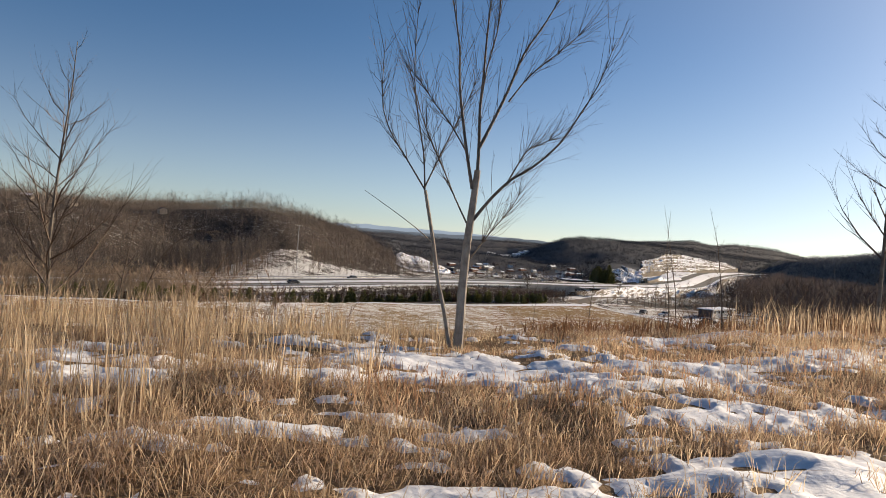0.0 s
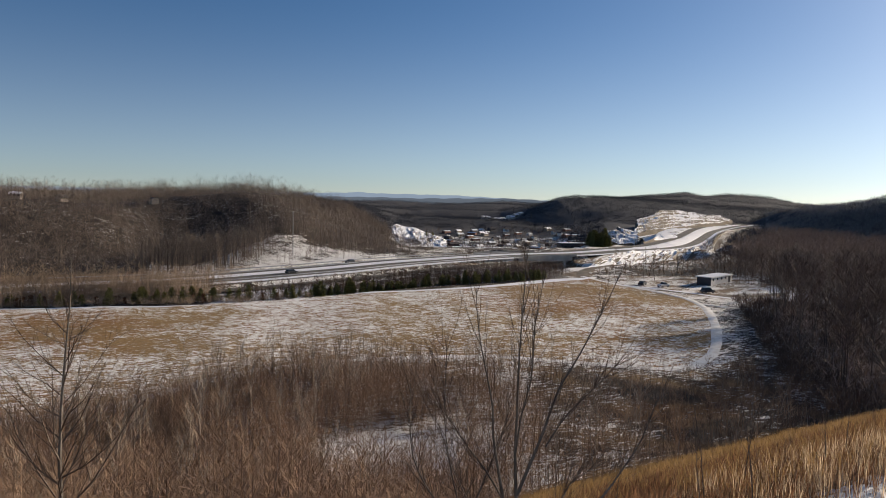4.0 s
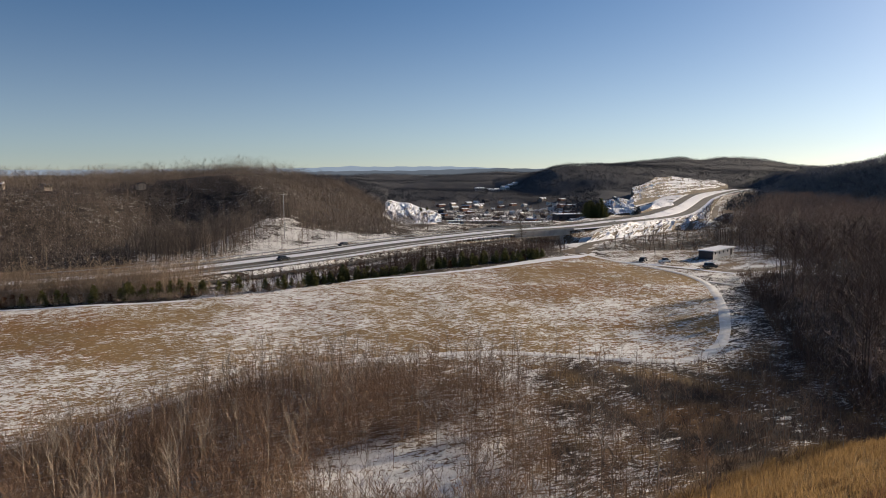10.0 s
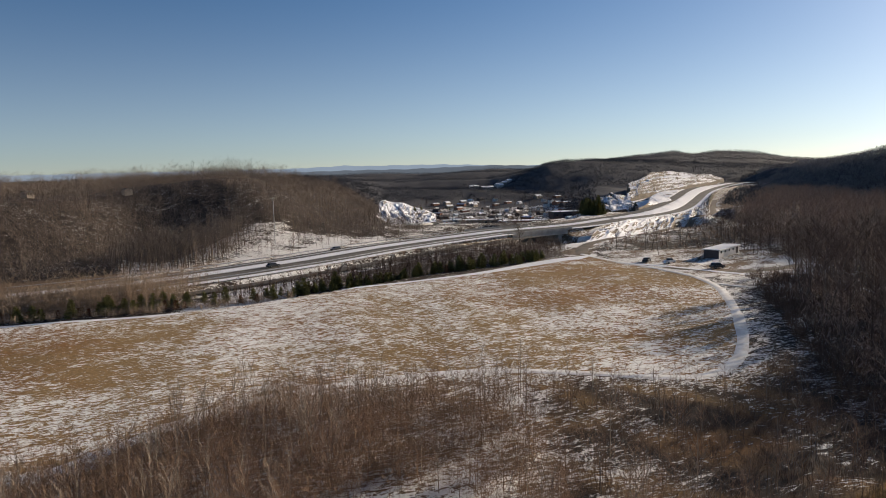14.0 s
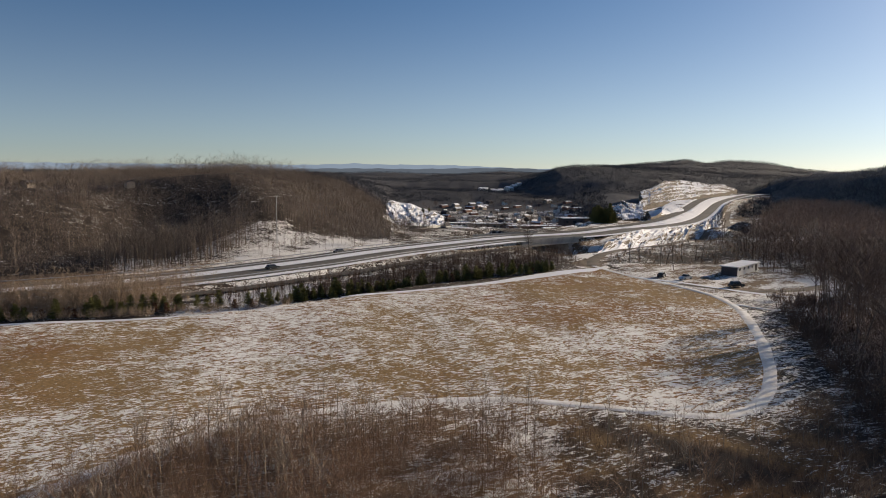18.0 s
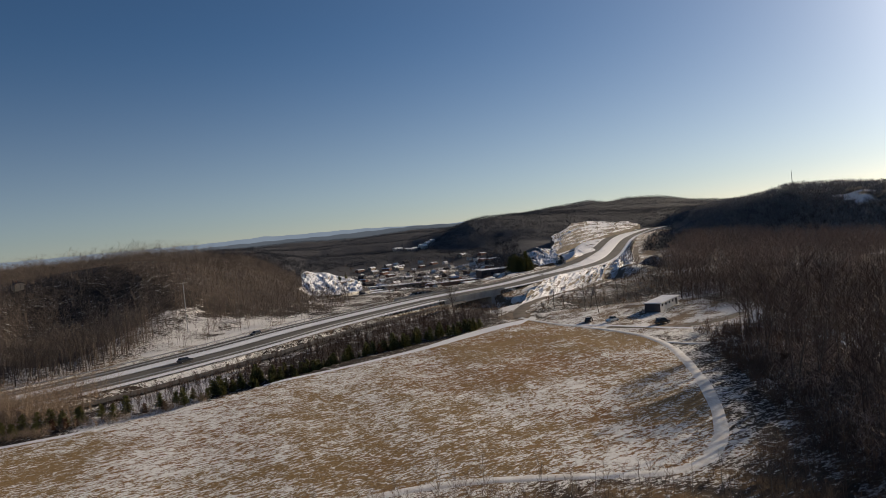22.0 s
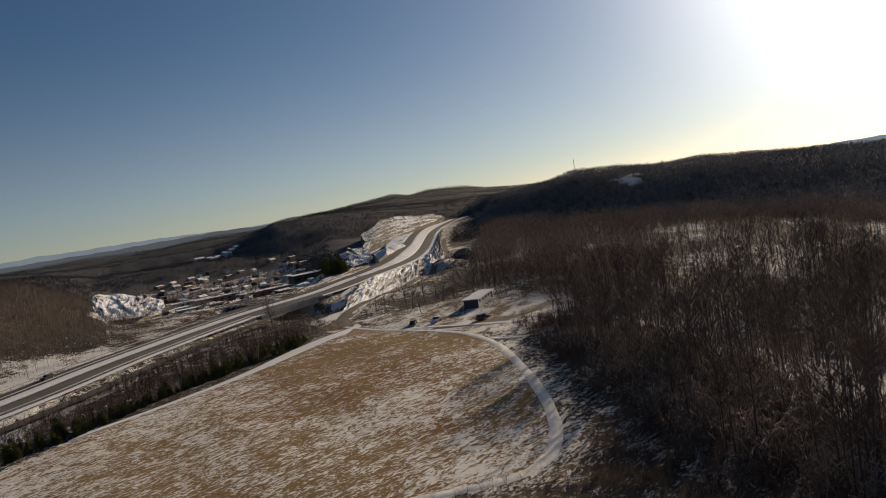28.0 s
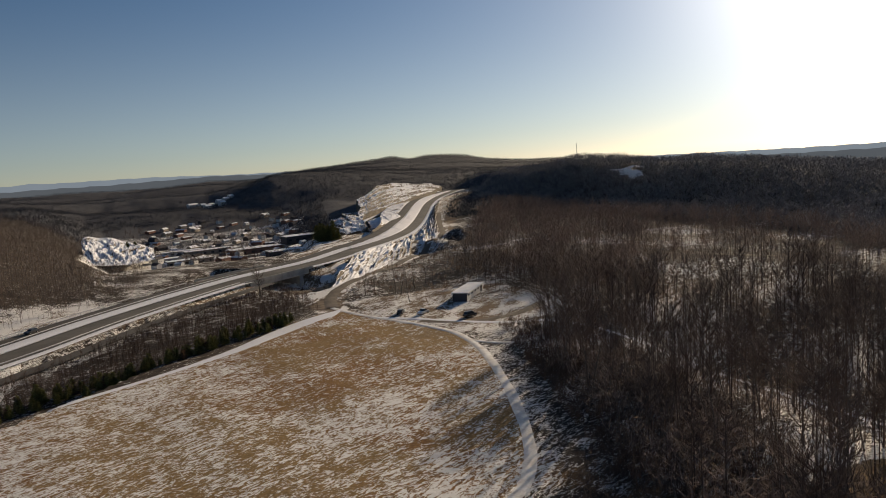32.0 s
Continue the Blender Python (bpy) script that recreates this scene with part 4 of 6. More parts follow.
def ok_far(x, y):
    r, az = np.hypot(x, y), bearing(x, y)
    s, d = hw_side(x, y)
    near, _ = ridge_reach(az)
    cut = (az > 12.5) & (az < 23.5) & (r < 1020) & ~((s < -22) & (x > np.interp(y, LANE[:, 1], LANE[:, 0]) + 8))
    town = (az > -4) & (az < 10) & (r < 960)
    return (r > 640) & (d > np.where(r > 985, 24, np.where(s < 0, 30, 60))) & ~cut & ~town & ~((az < 0) & (r < 760)) & ~((az > 24.5) & (r > near - 225) & (r < near + 70))


def ring_points(rng, n, az0, az1, r0, r1, ok, bias=1.0):
    """Points spread over a sector of bearings and distances."""
    out = []
    while len(out) < n:
        r, a = r0 + (r1 - r0) * rng.uniform(0, 1, 4000) ** bias, np.radians(rng.uniform(az0, az1, 4000))
        x, y = r * np.sin(a), r * np.cos(a)
        m = ok(x, y)
        out += list(zip(x[m], y[m]))
    return np.array(out[:n])


woods("woods", 15, ring_points(rs, 46000, -12, 33, 640, 2500, ok_far, 1.2), (4, 7.5), HAZED_TWIG, "distant bare hardwood forest over the hills", haze=9, fat=1.7, width=0.85, shape=dome)
woods("woods", 29, ring_points(rs, 16000, 24.5, 66, 300, 1150, lambda x, y: slope_woods(x, y) & ~clearing(x, y)), (4, 8), VEILED_SLOPE_TWIG, "smooth dark forest on the long ridge", haze=12, fat=1.3, width=0.8, shape=dome)


def ok_brush(x, y):
    s = y - hill_edge(x)
    patch = (((x + 5) / 9.5) ** 2 + ((y - 71) / 8) ** 2) < 1 + 0.7 * waves(x, y, 6, 93)
    dt, _ = near_line(x, y, TRACK)
    thin = np.sin(x * 12.99 + y * 78.2) * 0.5 + 0.5
    dense = sm(22, -4, x) * 0.92 + 0.10 + 0.3 * sm(40, 55, x)
    clump = waves(x, y, 11, 92) > -1.3 + 1.0 * sm(-20, 0, x)
    return (s > 28 - 16 * sm(3, -7, x)) & ~inside_field(x, y) & (dt > 3.0 + 6 * sm(-25, -10, x)) & ~patch & (y < 122) & (thin < dense) & clump


woods("brush", 13, scatter(rs, 4200, (-100, 70), (26, 122), ok_brush), (2.4, 7.0), BRUSH_TWIG, "thicket of leafless brown saplings and brush below the hill", limbs=8, twigs=24, fat=0.8, low=0.25, up=1.05, fine_=0.42, width=1.05, reach=0.62)
SAPLING = grove("sapling_bark", (0.22, 0.18, 0.14), (0.50, 0.42, 0.33), 0.2)
woods("saplings", 32, scatter(rs, 240, (-70, 40), (40, 118), ok_brush), (5.5, 9.5), SAPLING, "slim pale-barked bare saplings standing over the brush", limbs=9, fat=1.35, twigs=10, fine_=0.4, low=0.4, up=1.3, width=0.75)


def ok_low_brush(x, y):
    return ok_brush(x, y) & (x < 12 + 10 * np.sin(x * 7.3 + y * 3.1))


woods("brush", 26, scatter(rs, 8500, (-100, 70), (26, 122), ok_low_brush), (1.6, 4.4), BRUSH_TWIG, "low brown haze of twiggy brush below the hill", haze=64, fat=0.24, width=0.68, shape=mist)


def ok_strip(x, y):
    n = np.interp(x, EDGE[:, 0], EDGE[:, 1])
    s, d = hw_side(x, y)
    return (y > n + 9) & (s < -27) & (x > -62) & (x < 46)


def ok_foot(x, y):
    s = y - hill_edge(x)
    dt, _ = near_line(x, y, TRACK)
    return (s > 29) & ~inside_field(x, y) & (dt > 4) & (x > 10) & (np.sin(x * 12.99 + y * 78.2) > -0.9 + 0.03 * (40 - x))


woods("brush", 28, scatter(rs, 1700, (10, 66), (45, 122), ok_foot), (0.9, 2.6), SHADE_TONED_TWIG, "low brush in shade-dark tones at the hill's foot", haze=26, fat=0.6, width=1.2)


def ok_left_edge(x, y):
    n = np.interp(x, EDGE[:, 0], EDGE[:, 1])
    return (y > n + 2.2) & (y < n + 9) & (x < -40)


woods("brush", 27, scatter(rs, 620, (-170, -40), (160, 215), ok_left_edge), (1.4, 3.4), PALE_TWIG, "tan leafless brush among young pines at the field's edge", haze=30, fat=0.7, width=1.1)
woods("brush", 16, scatter(rs, 1900, (-62, 46), (190, 380), ok_strip), (2.4, 5.0), SHADE_TONED_TWIG, "low leafless brush between the pines and the highway", limbs=8, twigs=8, fat=1.4, low=0.1, up=1.3)


def ok_bank(x, y):
    s, d = hw_side(x, y)
    az = bearing(x, y)
    return (s > 22) & (s < 60) & (az > -17) & (az < -4) & (np.hypot(x, y) < 410)


woods("bank_trees", 17, scatter(rs, 240, (-130, 0), (230, 410), ok_bank), (3, 9), WOODS_TWIG, "scattered leafless trees on the snowy highway bank", fat=1.2)


def ok_town(x, y):
    s, d = hw_side(x, y)
    az = bearing(x, y)
    return ~((x < 14) & (y > 430) & (y < 668)) & (az > -4) & (az < 11.5) & (np.hypot(x, y) > 430) & (np.hypot(x, y) < 960) & (d > 30)


woods("town_trees", 18, scatter(rs, 900, (-60, 190), (420, 950), ok_town), (4, 9), SHADE_TONED_TWIG, "leafless trees among the houses of the valley town", fat=1.4)


def ok_junction(x, y):
    s, d = hw_side(x, y)
    dl, _ = near_line(x, y, LANE)
    return (s < -26) & (dl > 5) & (x > 46) & (y > 262) & ~((x < 62) & (y < 270))


woods("brush", 19, scatter(rs, 330, (46, 150), (262, 400), ok_junction), (1.2, 4.0), BRUSH_TWIG, "leafless brush and young trees by the lane junction", haze=26, fat=1.2, width=1.0)


def ok_weeds(x, y):
    s = y - hill_edge(x)
    return (s > -3) & (s < 14) & (x > 6)


woods("weeds", 20, scatter(rs, 260, (6, 34), (14, 46), ok_weeds), (0.7, 1.8), BRUSH_TWIG, "dark dead weeds standing in golden grass on the slope", fat=0.7, low=0.1, up=1.5, limbs=6, twigs=5)

# ---- the take-off hill: snow patches, dry grass, hero tree ----


SNOW_SPOTS = [(-5.2, 8.6, 1.0, 0.6, 0.7), (-3.7, 7.4, 0.7, 0.5, 0.95), (-1.7, 5.95, 0.75, 0.3, 0.95), (-2.5, 5.4, 0.3, 0.25, 0.8), (-2.2, 8.4, 0.6, 0.3, 0.5),
              (0.2, 6.4, 0.3, 0.25, 0.8), (0.5, 4.9, 0.5, 0.28, 0.9), (1.3, 4.8, 0.8, 0.3, 0.7), (2.0, 5.5, 0.9, 0.3, 0.5), (3.4, 6.1, 0.8, 0.5, 0.6), (3.2, 7.9, 0.7, 0.4, 0.4), (-0.4, 4.5, 0.25, 0.2, 0.6)]


def snow_depth(x, y):
    """Metres of snow lying on the hill top; under nought it is bare."""
    n = 0.34 * waves(x * 0.8, y, 2.2, 21) + 0.56 * waves(x * 0.6, y, 0.95, 22) + 0.50 * waves(x * 0.7, y, 0.43, 23) + 0.27 * waves(x, y, 0.21, 24)
    zone = -0.33 + 0.66 * np.exp(-(((x - 0.3) / 3.2) ** 2 + ((y - 10.2) / 1.9) ** 2)) + 0.42 * np.exp(-(((x - 3.2) / 2.0) ** 2 + ((y - 5.0) / 1.1) ** 2)) + 0.34 * np.exp(-(((x - 5.0) / 2.4) ** 2 + ((y - 8.0) / 1.5) ** 2))
    for px, py, rx, ry, k in SNOW_SPOTS:
        zone = zone + k * np.exp(-(((x - px) / rx) ** 2 + ((y - py) / ry) ** 2))
    band = (y - 15.6) - 0.80 * (x - 4.0)
    band2 = (y - 11.2) - 0.80 * (x - 4.0)
    right = sm(2.2, 4.6, x)
    zone = zone + right * (0.75 * np.exp(-(band / 1.0) ** 2) + 0.5 * np.exp(-(band2 / 1.4) ** 2))
    zone = zone - 1.2 * sm(-1.5, 1.5, y - hill_edge(x) - 1.0)
    return 0.16 * np.clip(n * 0.62 + zone, -1, 0.75)


def build_snow():
    xs, ys = np.arange(-13, 26, 0.09), np.concatenate([np.arange(3.0, 12, 0.08), np.arange(12, 34, 0.13)])
    gx, gy = np.meshgrid(xs, ys)
    x, y = gx.ravel(), gy.ravel()
    d = snow_depth(x, y)
    lump = 0.014 * waves(x, y, 0.7, 31) + 0.008 * waves(x, y, 0.25, 32)
    z = height(x, y) + np.where(d > 0, np.minimum(np.sqrt(np.maximum(d, 0) * 0.055), 0.055 + 0.12 * np.maximum(d, 0)) + lump * np.clip(d / 0.05, 0, 1), d)
    nx, ny = len(xs), len(ys)
    idx = np.arange(nx * ny).reshape(ny, nx)
    f = np.stack([idx[:-1, :-1], idx[:-1, 1:], idx[1:, 1:], idx[1:, :-1]], -1).reshape(-1, 4)
    keep = (d[f] > -0.02).any(1)
    f = f[keep]
    used = np.unique(f)
    remap = np.zeros(nx * ny, int)
    remap[used] = np.arange(len(used))
    me = mesh_of("snow_patches", np.stack([x, y, z], 1)[used], remap[f], SNOW)
    smooth_faces(me)
    tagged(new("snow_patches", me), "melting lumpy snow patches among dry grass on the hill", "snow", kind="stuff")


build_snow()


def blades(name, seed, pts, hr, width, lean, material, label, seg=2):
    """Grass blades: bent thin strips, joined."""
    rng = np.random.RandomState(seed)
    n = len(pts)
    z = height(pts[:, 0], pts[:, 1])
    a = rng.uniform(0, 6.283, n)
    h = rng.uniform(*hr, n) * (1 - 0.6 * np.exp(-((pts[:, 0] - 0.6) / 3.6) ** 2 - ((pts[:, 1] - 12.5) / 4.5) ** 2))
    l = rng.uniform(lean[0], lean[1], n) * h
    b = rng.uniform(0, 6.283, n)
    dx, dy = np.cos(a) * l, np.sin(a) * l
    wx, wy = np.cos(b) * width * 0.5, np.sin(b) * width * 0.5
    v = np.empty((n, 5, 3))
    v[:, 0] = np.stack([pts[:, 0] - wx, pts[:, 1] - wy, z - 0.03], 1)
    v[:, 1] = np.stack([pts[:, 0] + wx, pts[:, 1] + wy, z - 0.03], 1)
    v[:, 2] = np.stack([pts[:, 0] + dx * 0.35 + wx * 0.8, pts[:, 1] + dy * 0.35 + wy * 0.8, z + h * 0.62], 1)
    v[:, 3] = np.stack([pts[:, 0] + dx * 0.35 - wx * 0.8, pts[:, 1] + dy * 0.35 - wy * 0.8, z + h * 0.62], 1)
    v[:, 4] = np.stack([pts[:, 0] + dx, pts[:, 1] + dy, z + h * np.where(lean[1] > 0.7, 0.8, 1.0)], 1)
    f = np.array([[0, 1, 2], [0, 2, 3], [3, 2, 4]])
    fs = (f[None] + (np.arange(n) * 5)[:, None, None]).reshape(-1, 3)
    me = mesh_of(name, v.reshape(-1, 3), fs, material)
    return tagged(new(name, me), label, "grass", kind="stuff")


def tufted(rng, n, xr, yr, ok, per=14, size=0.16):
    c = scatter(rng, n // per, xr, yr, ok)
    p = np.repeat(c, per, 0) + rng.normal(0, size, (len(c) * per, 2))
    return p


def bare(x, y, slack=0.0):
    return (snow_depth(x, y) < slack) & (y - hill_edge(x) < 30)


gr = np.random.RandomState(77)
blades("grass", 1, tufted(gr, 95000, (-14, 22), (3.2, 26), lambda x, y: bare(x, y, -0.004) & (y - hill_edge(x) < 1.5 + 4.5 * (x > 3)), 16, 0.14), (0.12, 0.40), 0.008, (0.3, 1.3), STRAW,
       "tufts of matted tan dry grass between snow patches")
blades("grass", 2, tufted(gr, 26000, (-14, 26), (6, 30), lambda x, y: bare(x, y, 0.02) & (x > -1) & (y - hill_edge(x) < 8) & (y > 7), 10, 0.3), (0.12, 0.38), 0.012, (0.1, 0.6), STRAW_RED,
       "reddish-brown dead weed stalks on the hill")
MATTED = leafy("matted_grass", (0.245, 0.160, 0.102), (0.60, 0.445, 0.31))
blades("grass", 7, tufted(gr, 66000, (-7, 9), (2.6, 11), lambda x, y: bare(x, y, -0.02), 20, 0.09), (0.06, 0.24), 0.007, (0.5, 1.8), MATTED,
       "low matted brown dead grass on the hill top")
blades("tall_grass", 3, tufted(gr, 5200, (-13, 1.5), (4.6, 19), lambda x, y: bare(x, y, 0.01) & (x < 0.3 - 0.3 * np.abs(y - 12)) & (y - hill_edge(x) < 0.0), 26, 0.17), (0.35, 1.1), 0.010, (0.02, 0.4), STRAW,
       "tall pale golden dry grass stalks along the hill's brow")
blades("tall_grass", 4, tufted(gr, 5000, (8, 40), (15, 46), lambda x, y: (y - hill_edge(x) > -4) & (y - hill_edge(x) < 5), 9, 0.35), (0.6, 1.25), 0.016, (0.02, 0.35), STRAW,
       "tall golden dry grass along the brow of the slope")
blades("slope_grass", 5, tufted(gr, 70000, (-22, 62), (12, 78), lambda x, y: (y - hill_edge(x) > 1 + 7 * (x < 8)) & (y - hill_edge(x) < 34), 10, 0.35), (0.35, 0.85), 0.030, (0.1, 0.6), GOLD,
       "golden dry grass covering the steep slope")


RUSSET = leafy("russet_weeds", (0.10, 0.052, 0.030), (0.22, 0.12, 0.068))
blades("slope_weeds", 6, tufted(gr, 30000, (2, 50), (14, 52), lambda x, y: (y - hill_edge(x) > -1) & (y - hill_edge(x) < 13), 12, 0.4), (0.3, 0.8), 0.026, (0.1, 0.6), RUSSET,
       "dark russet dead weeds on the upper slope")


def limb_chain(pts, r0, r1):
    p = resample(np.array(pts, float), 0.22)
    n = len(p)
    rad = np.linspace(r0, r1, n)
    return [[*p[i], *p[i + 1], rad[i], rad[i + 1]] for i in range(n - 1)]


def hero_tree():
    """The young tree at the brow: one trunk with a low side stem and ascending limbs."""
    rng = np.random.RandomState(4)
    shapes = []

    def limb(depth, *way):
        """A limb in the plane of the crown as x, z points, leaning in depth as it rises."""
        n = len(way) - 1
        shapes.append([(x, depth * i / n, z + 0.35 * max(z - 5.8, 0)) for i, (x, z) in enumerate(way)])
        return shapes[-1]

    trunk = limb_chain([(0, 0, -0.3), (0, 0, 0.65), (0.0, 0.02, 1.26), (0.03, 0.0, 2.08), (0.08, 0.03, 2.80), (0.11, 0.04, 3.30)], 0.10, 0.058)
    stem = limb_chain([(-0.10, 0, -0.2), (-0.30, 0.05, 0.72), (-0.45, 0.1, 1.23), (-0.57, 0.12, 1.84), (-0.66, 0.15, 2.24), (-0.81, 0.15, 2.88)], 0.045, 0.03)
    low = limb_chain([(-0.62, 0.12, 1.95), (-0.90, -0.1, 2.17), (-1.31, -0.2, 2.44), (-1.85, -0.25, 2.77)], 0.012, 0.004)
    limb(0.3, (0.11, 3.30), (0.10, 3.82), (0.07, 4.43), (0.09, 4.94), (0.10, 5.75), (0.14, 6.5), (0.2, 7.3))
    limb(-0.5, (0.04, 2.95), (-0.11, 3.6), (-0.21, 4.1), (-0.33, 4.8), (-0.36, 5.3), (-0.46, 5.8), (-0.63, 6.4), (-0.7, 7.0))
    limb(0.4, (0.11, 3.7), (0.30, 4.15), (0.55, 4.78), (0.80, 5.5), (1.16, 6.04), (1.6, 6.7), (1.85, 7.1))
    limb(-0.5, (0.10, 2.4), (0.40, 2.82), (0.73, 3.17), (1.06, 3.39), (1.49, 3.82), (1.80, 4.35), (2.07, 4.88), (2.30, 5.65))
    limb(0.5, (0.64, 3.08), (0.95, 3.68), (1.13, 3.84), (1.62, 4.1))
    limb(-0.4, (-0.02, 2.34), (-0.26, 2.77), (-0.50, 3.26), (-0.86, 3.95), (-1.05, 4.44), (-1.25, 5.04))
    limb(0.5, (-0.81, 2.94), (-0.49, 3.77), (-0.15, 4.62), (0.02, 5.24))
    limb(0.3, (-0.81, 2.88), (-1.18, 3.41), (-1.46, 3.80), (-1.69, 4.30), (-1.75, 5.0), (-1.75, 5.62))
    limb(-0.3, (-0.81, 2.88), (-0.88, 3.54), (-1.00, 4.05), (-1.12, 4.75), (-1.15, 5.35), (-1.14, 6.27))
    limb(0.4, (-0.11, 3.6), (-0.42, 4.08), (-0.75, 4.47), (-1.03, 4.85), (-1.37, 5.23))
    limb(-0.4, (0.07, 4.43), (0.14, 5.14), (0.27, 5.76), (0.30, 6.5), (0.42, 7.1))
    limb(0.3, (0.57, 4.56), (0.94, 5.1), (1.40, 5.53), (1.88, 5.97))
    limb(0.4, (0.01, 1.57), (0.44, 2.22), (0.77, 2.65), (0.99, 3.12))
    limbs = shapes
    ob = thing("tree", "young leafless tree with pale grey bark and ascending limbs", "tree", at=Matrix.Translation((0.17, 12.4, -2.0)))
    piece("trunk", mesh_of("trunk", *chain_pipe(trunk, 10), BARK_PALE), ob)
    piece("side_stem", mesh_of("side_stem", *chain_pipe(stem, 7), BARK_PALE), ob)
    piece("side_stem", mesh_of("side_stem", *chain_pipe(low, 6), BARK_PALE), ob)
    twigs = []
    for L_ in limbs:
        ch = limb_chain(L_, 0.034 if len(L_) > 6 else 0.017, 0.004)
        piece("limb", mesh_of("limb", *chain_pipe(ch, 5), BARK), ob)
        for k in range(46):
            c = ch[rng.randint(2, len(ch))]
            p = np.array(c[:3])
            d = np.array(c[3:6]) - p
            d /= np.linalg.norm(d)
            e = d + rng.normal(0, 0.36, 3)
            e[2] = abs(e[2]) * 0.8 + 0.25
            e /= np.linalg.norm(e)
            ln = rng.uniform(0.3, 1.1)
            q = p + e * ln * 0.5
            q2 = q + (e + np.array([0, 0, 0.25]) + rng.normal(0, 0.1, 3)) * ln * 0.5
            r = rng.uniform(0.0028, 0.0058)
            twigs += [[*p, *q, r, r * 0.7], [*q, *q2, r * 0.7, r * 0.25]]
            for _ in range(2):
                w = q + (q2 - q) * rng.uniform(0, 0.7)
                g = e + rng.normal(0, 0.5, 3)
                twigs.append([*w, *(w + g / np.linalg.norm(g) * ln * 0.3), r * 0.5, r * 0.2])
    piece("crown", mesh_of("crown", *tubes(twigs, 3), TWIG), ob, "fine dark twigs")


hero_tree()

# other young trees and saplings on the hill's brow
brow_a = tree_meshes(21, 8.6, BARK, TWIG, limbs=30, spread=0.42, low=0.25, twigs=5, r0=0.07, curve=0.35)
brow_b = tree_meshes(22, 9.6, BARK, TWIG, limbs=24, spread=0.34, low=0.25, twigs=5, r0=0.075, curve=0.35)
tree_thing("tree", brow_a, "slender leafless young tree on the grassy brow", "tree", "trees on the brow", on_ground(-12.05, 20.5, 0.6, 0, 1.2))
tree_thing("tree", brow_b, "slender leafless young tree beside the golden slope", "tree", "trees on the brow", on_ground(15.0, 24.5, 2.1, 0, 1.1))
thin = [tree_meshes(30 + i, 3.6 + 0.5 * i, TWIG, TWIG, limbs=12, spread=0.16, low=0.35, twigs=2, r0=0.022, curve=0.5) for i in range(3)]
for i, (x, y) in enumerate([(4.2, 21.0), (6.3, 20.0), (7.4, 22.5), (8.0, 20.5), (12.6, 25.0), (15.6, 29.0), (-7.6, 15.5), (10.4, 26.5), (2.9, 24.0)]):
    tree_thing("sapling", thin[i % 3], "thin dark leafless sapling standing in dry grass", "sapling", "saplings on the brow", on_ground(x, y, i * 1.3, 0, 0.85 + 0.1 * (i % 4)))


def bent_sapling():
    rng = np.random.RandomState(8)
    main = limb_chain([(0, 0, -0.1), (0.15, 0, 0.9), (0.45, 0.05, 1.7), (0.95, 0.1, 2.2), (1.6, 0.1, 2.35), (2.2, 0.1, 2.2)], 0.018, 0.005)
    ob = thing("sapling", "leafless sapling bent over in an arch", "sapling", at=on_ground(-6.9, 15.0))
    piece("trunk", mesh_of("trunk", *chain_pipe(main, 5), TWIG), ob)
    tw = []
    for k in range(40):
        c = main[rng.randint(5, len(main))]
        p = np.array(c[:3])
        e = np.array([rng.uniform(0.2, 1), rng.normal(0, 0.4), rng.normal(0.1, 0.4)])
        tw.append([*p, *(p + e * rng.uniform(0.2, 0.6)), 0.005, 0.002])
    piece("crown", mesh_of("crown", *tubes(tw, 3), TWIG), ob)


bent_sapling()

# pale-stemmed saplings standing out of the brush
sap = [tree_meshes(50 + i, 5.0 + 0.7 * i, BARK_PALE, BRUSH_TWIG, limbs=15, spread=0.3, low=0.3, twigs=3, r0=0.05, curve=0.45) for i in range(5)]
sp = np.concatenate([scatter(rs, 130, (-75, 12), (28, 112), ok_brush), scatter(rs, 40, (8, 60), (50, 110), lambda x, y: (y - hill_edge(x) > 26) & ~inside_field(x, y))])
for i, (x, y) in enumerate(sp):
    tree_thing("sapling", sap[i % 5], "pale-stemmed leafless sapling rising from brown brush", "sapling", "saplings in the brush", on_ground(x, y, i * 2.1, 0.05, rs.uniform(0.6, 1.05)))

# taller trees at the wood's edge, the yard and the highway
tall = [tree_meshes(70 + i, 11.0 + i, BARK, WOODS_TWIG, limbs=20, spread=0.34, low=0.3, twigs=4, r0=0.15, curve=0.4) for i in range(5)]
tp = scatter(rs, 130, (66, 150), (60, 215), ok_right)
for i, (x, y) in enumerate(tp):
    tree_thing("tree", tall[i % 5], "tall leafless hardwood at the shaded wood's edge", "tree", "trees at the wood's edge", on_ground(x, y, i * 1.7, 0.1, rs.uniform(0.8, 1.25)))
for i, (x, y) in enumerate([(71, 281), (73, 262), (77, 268), (84, 272), (90, 270), (97, 275), (104, 272), (66, 276), (80, 282), (111, 268), (93, 284), (118, 262), (75, 254), (122, 240), (120, 225)]):
    tree_thing("tree", tall[i % 5], "tall leafless tree standing round the snowy yard", "tree", "trees round the yard", on_ground(x, y, i * 1.1, 0.1, rs.uniform(0.6, 0.95)))
tree_thing("tree", tree_meshes(91, 15.0, BARK, TWIG, limbs=26, spread=0.42, low=0.3, twigs=5, r0=0.3), "large leafless oak standing alone beside the highway bridge", "tree", "", on_ground(35, 323, 0.4, 0.1))


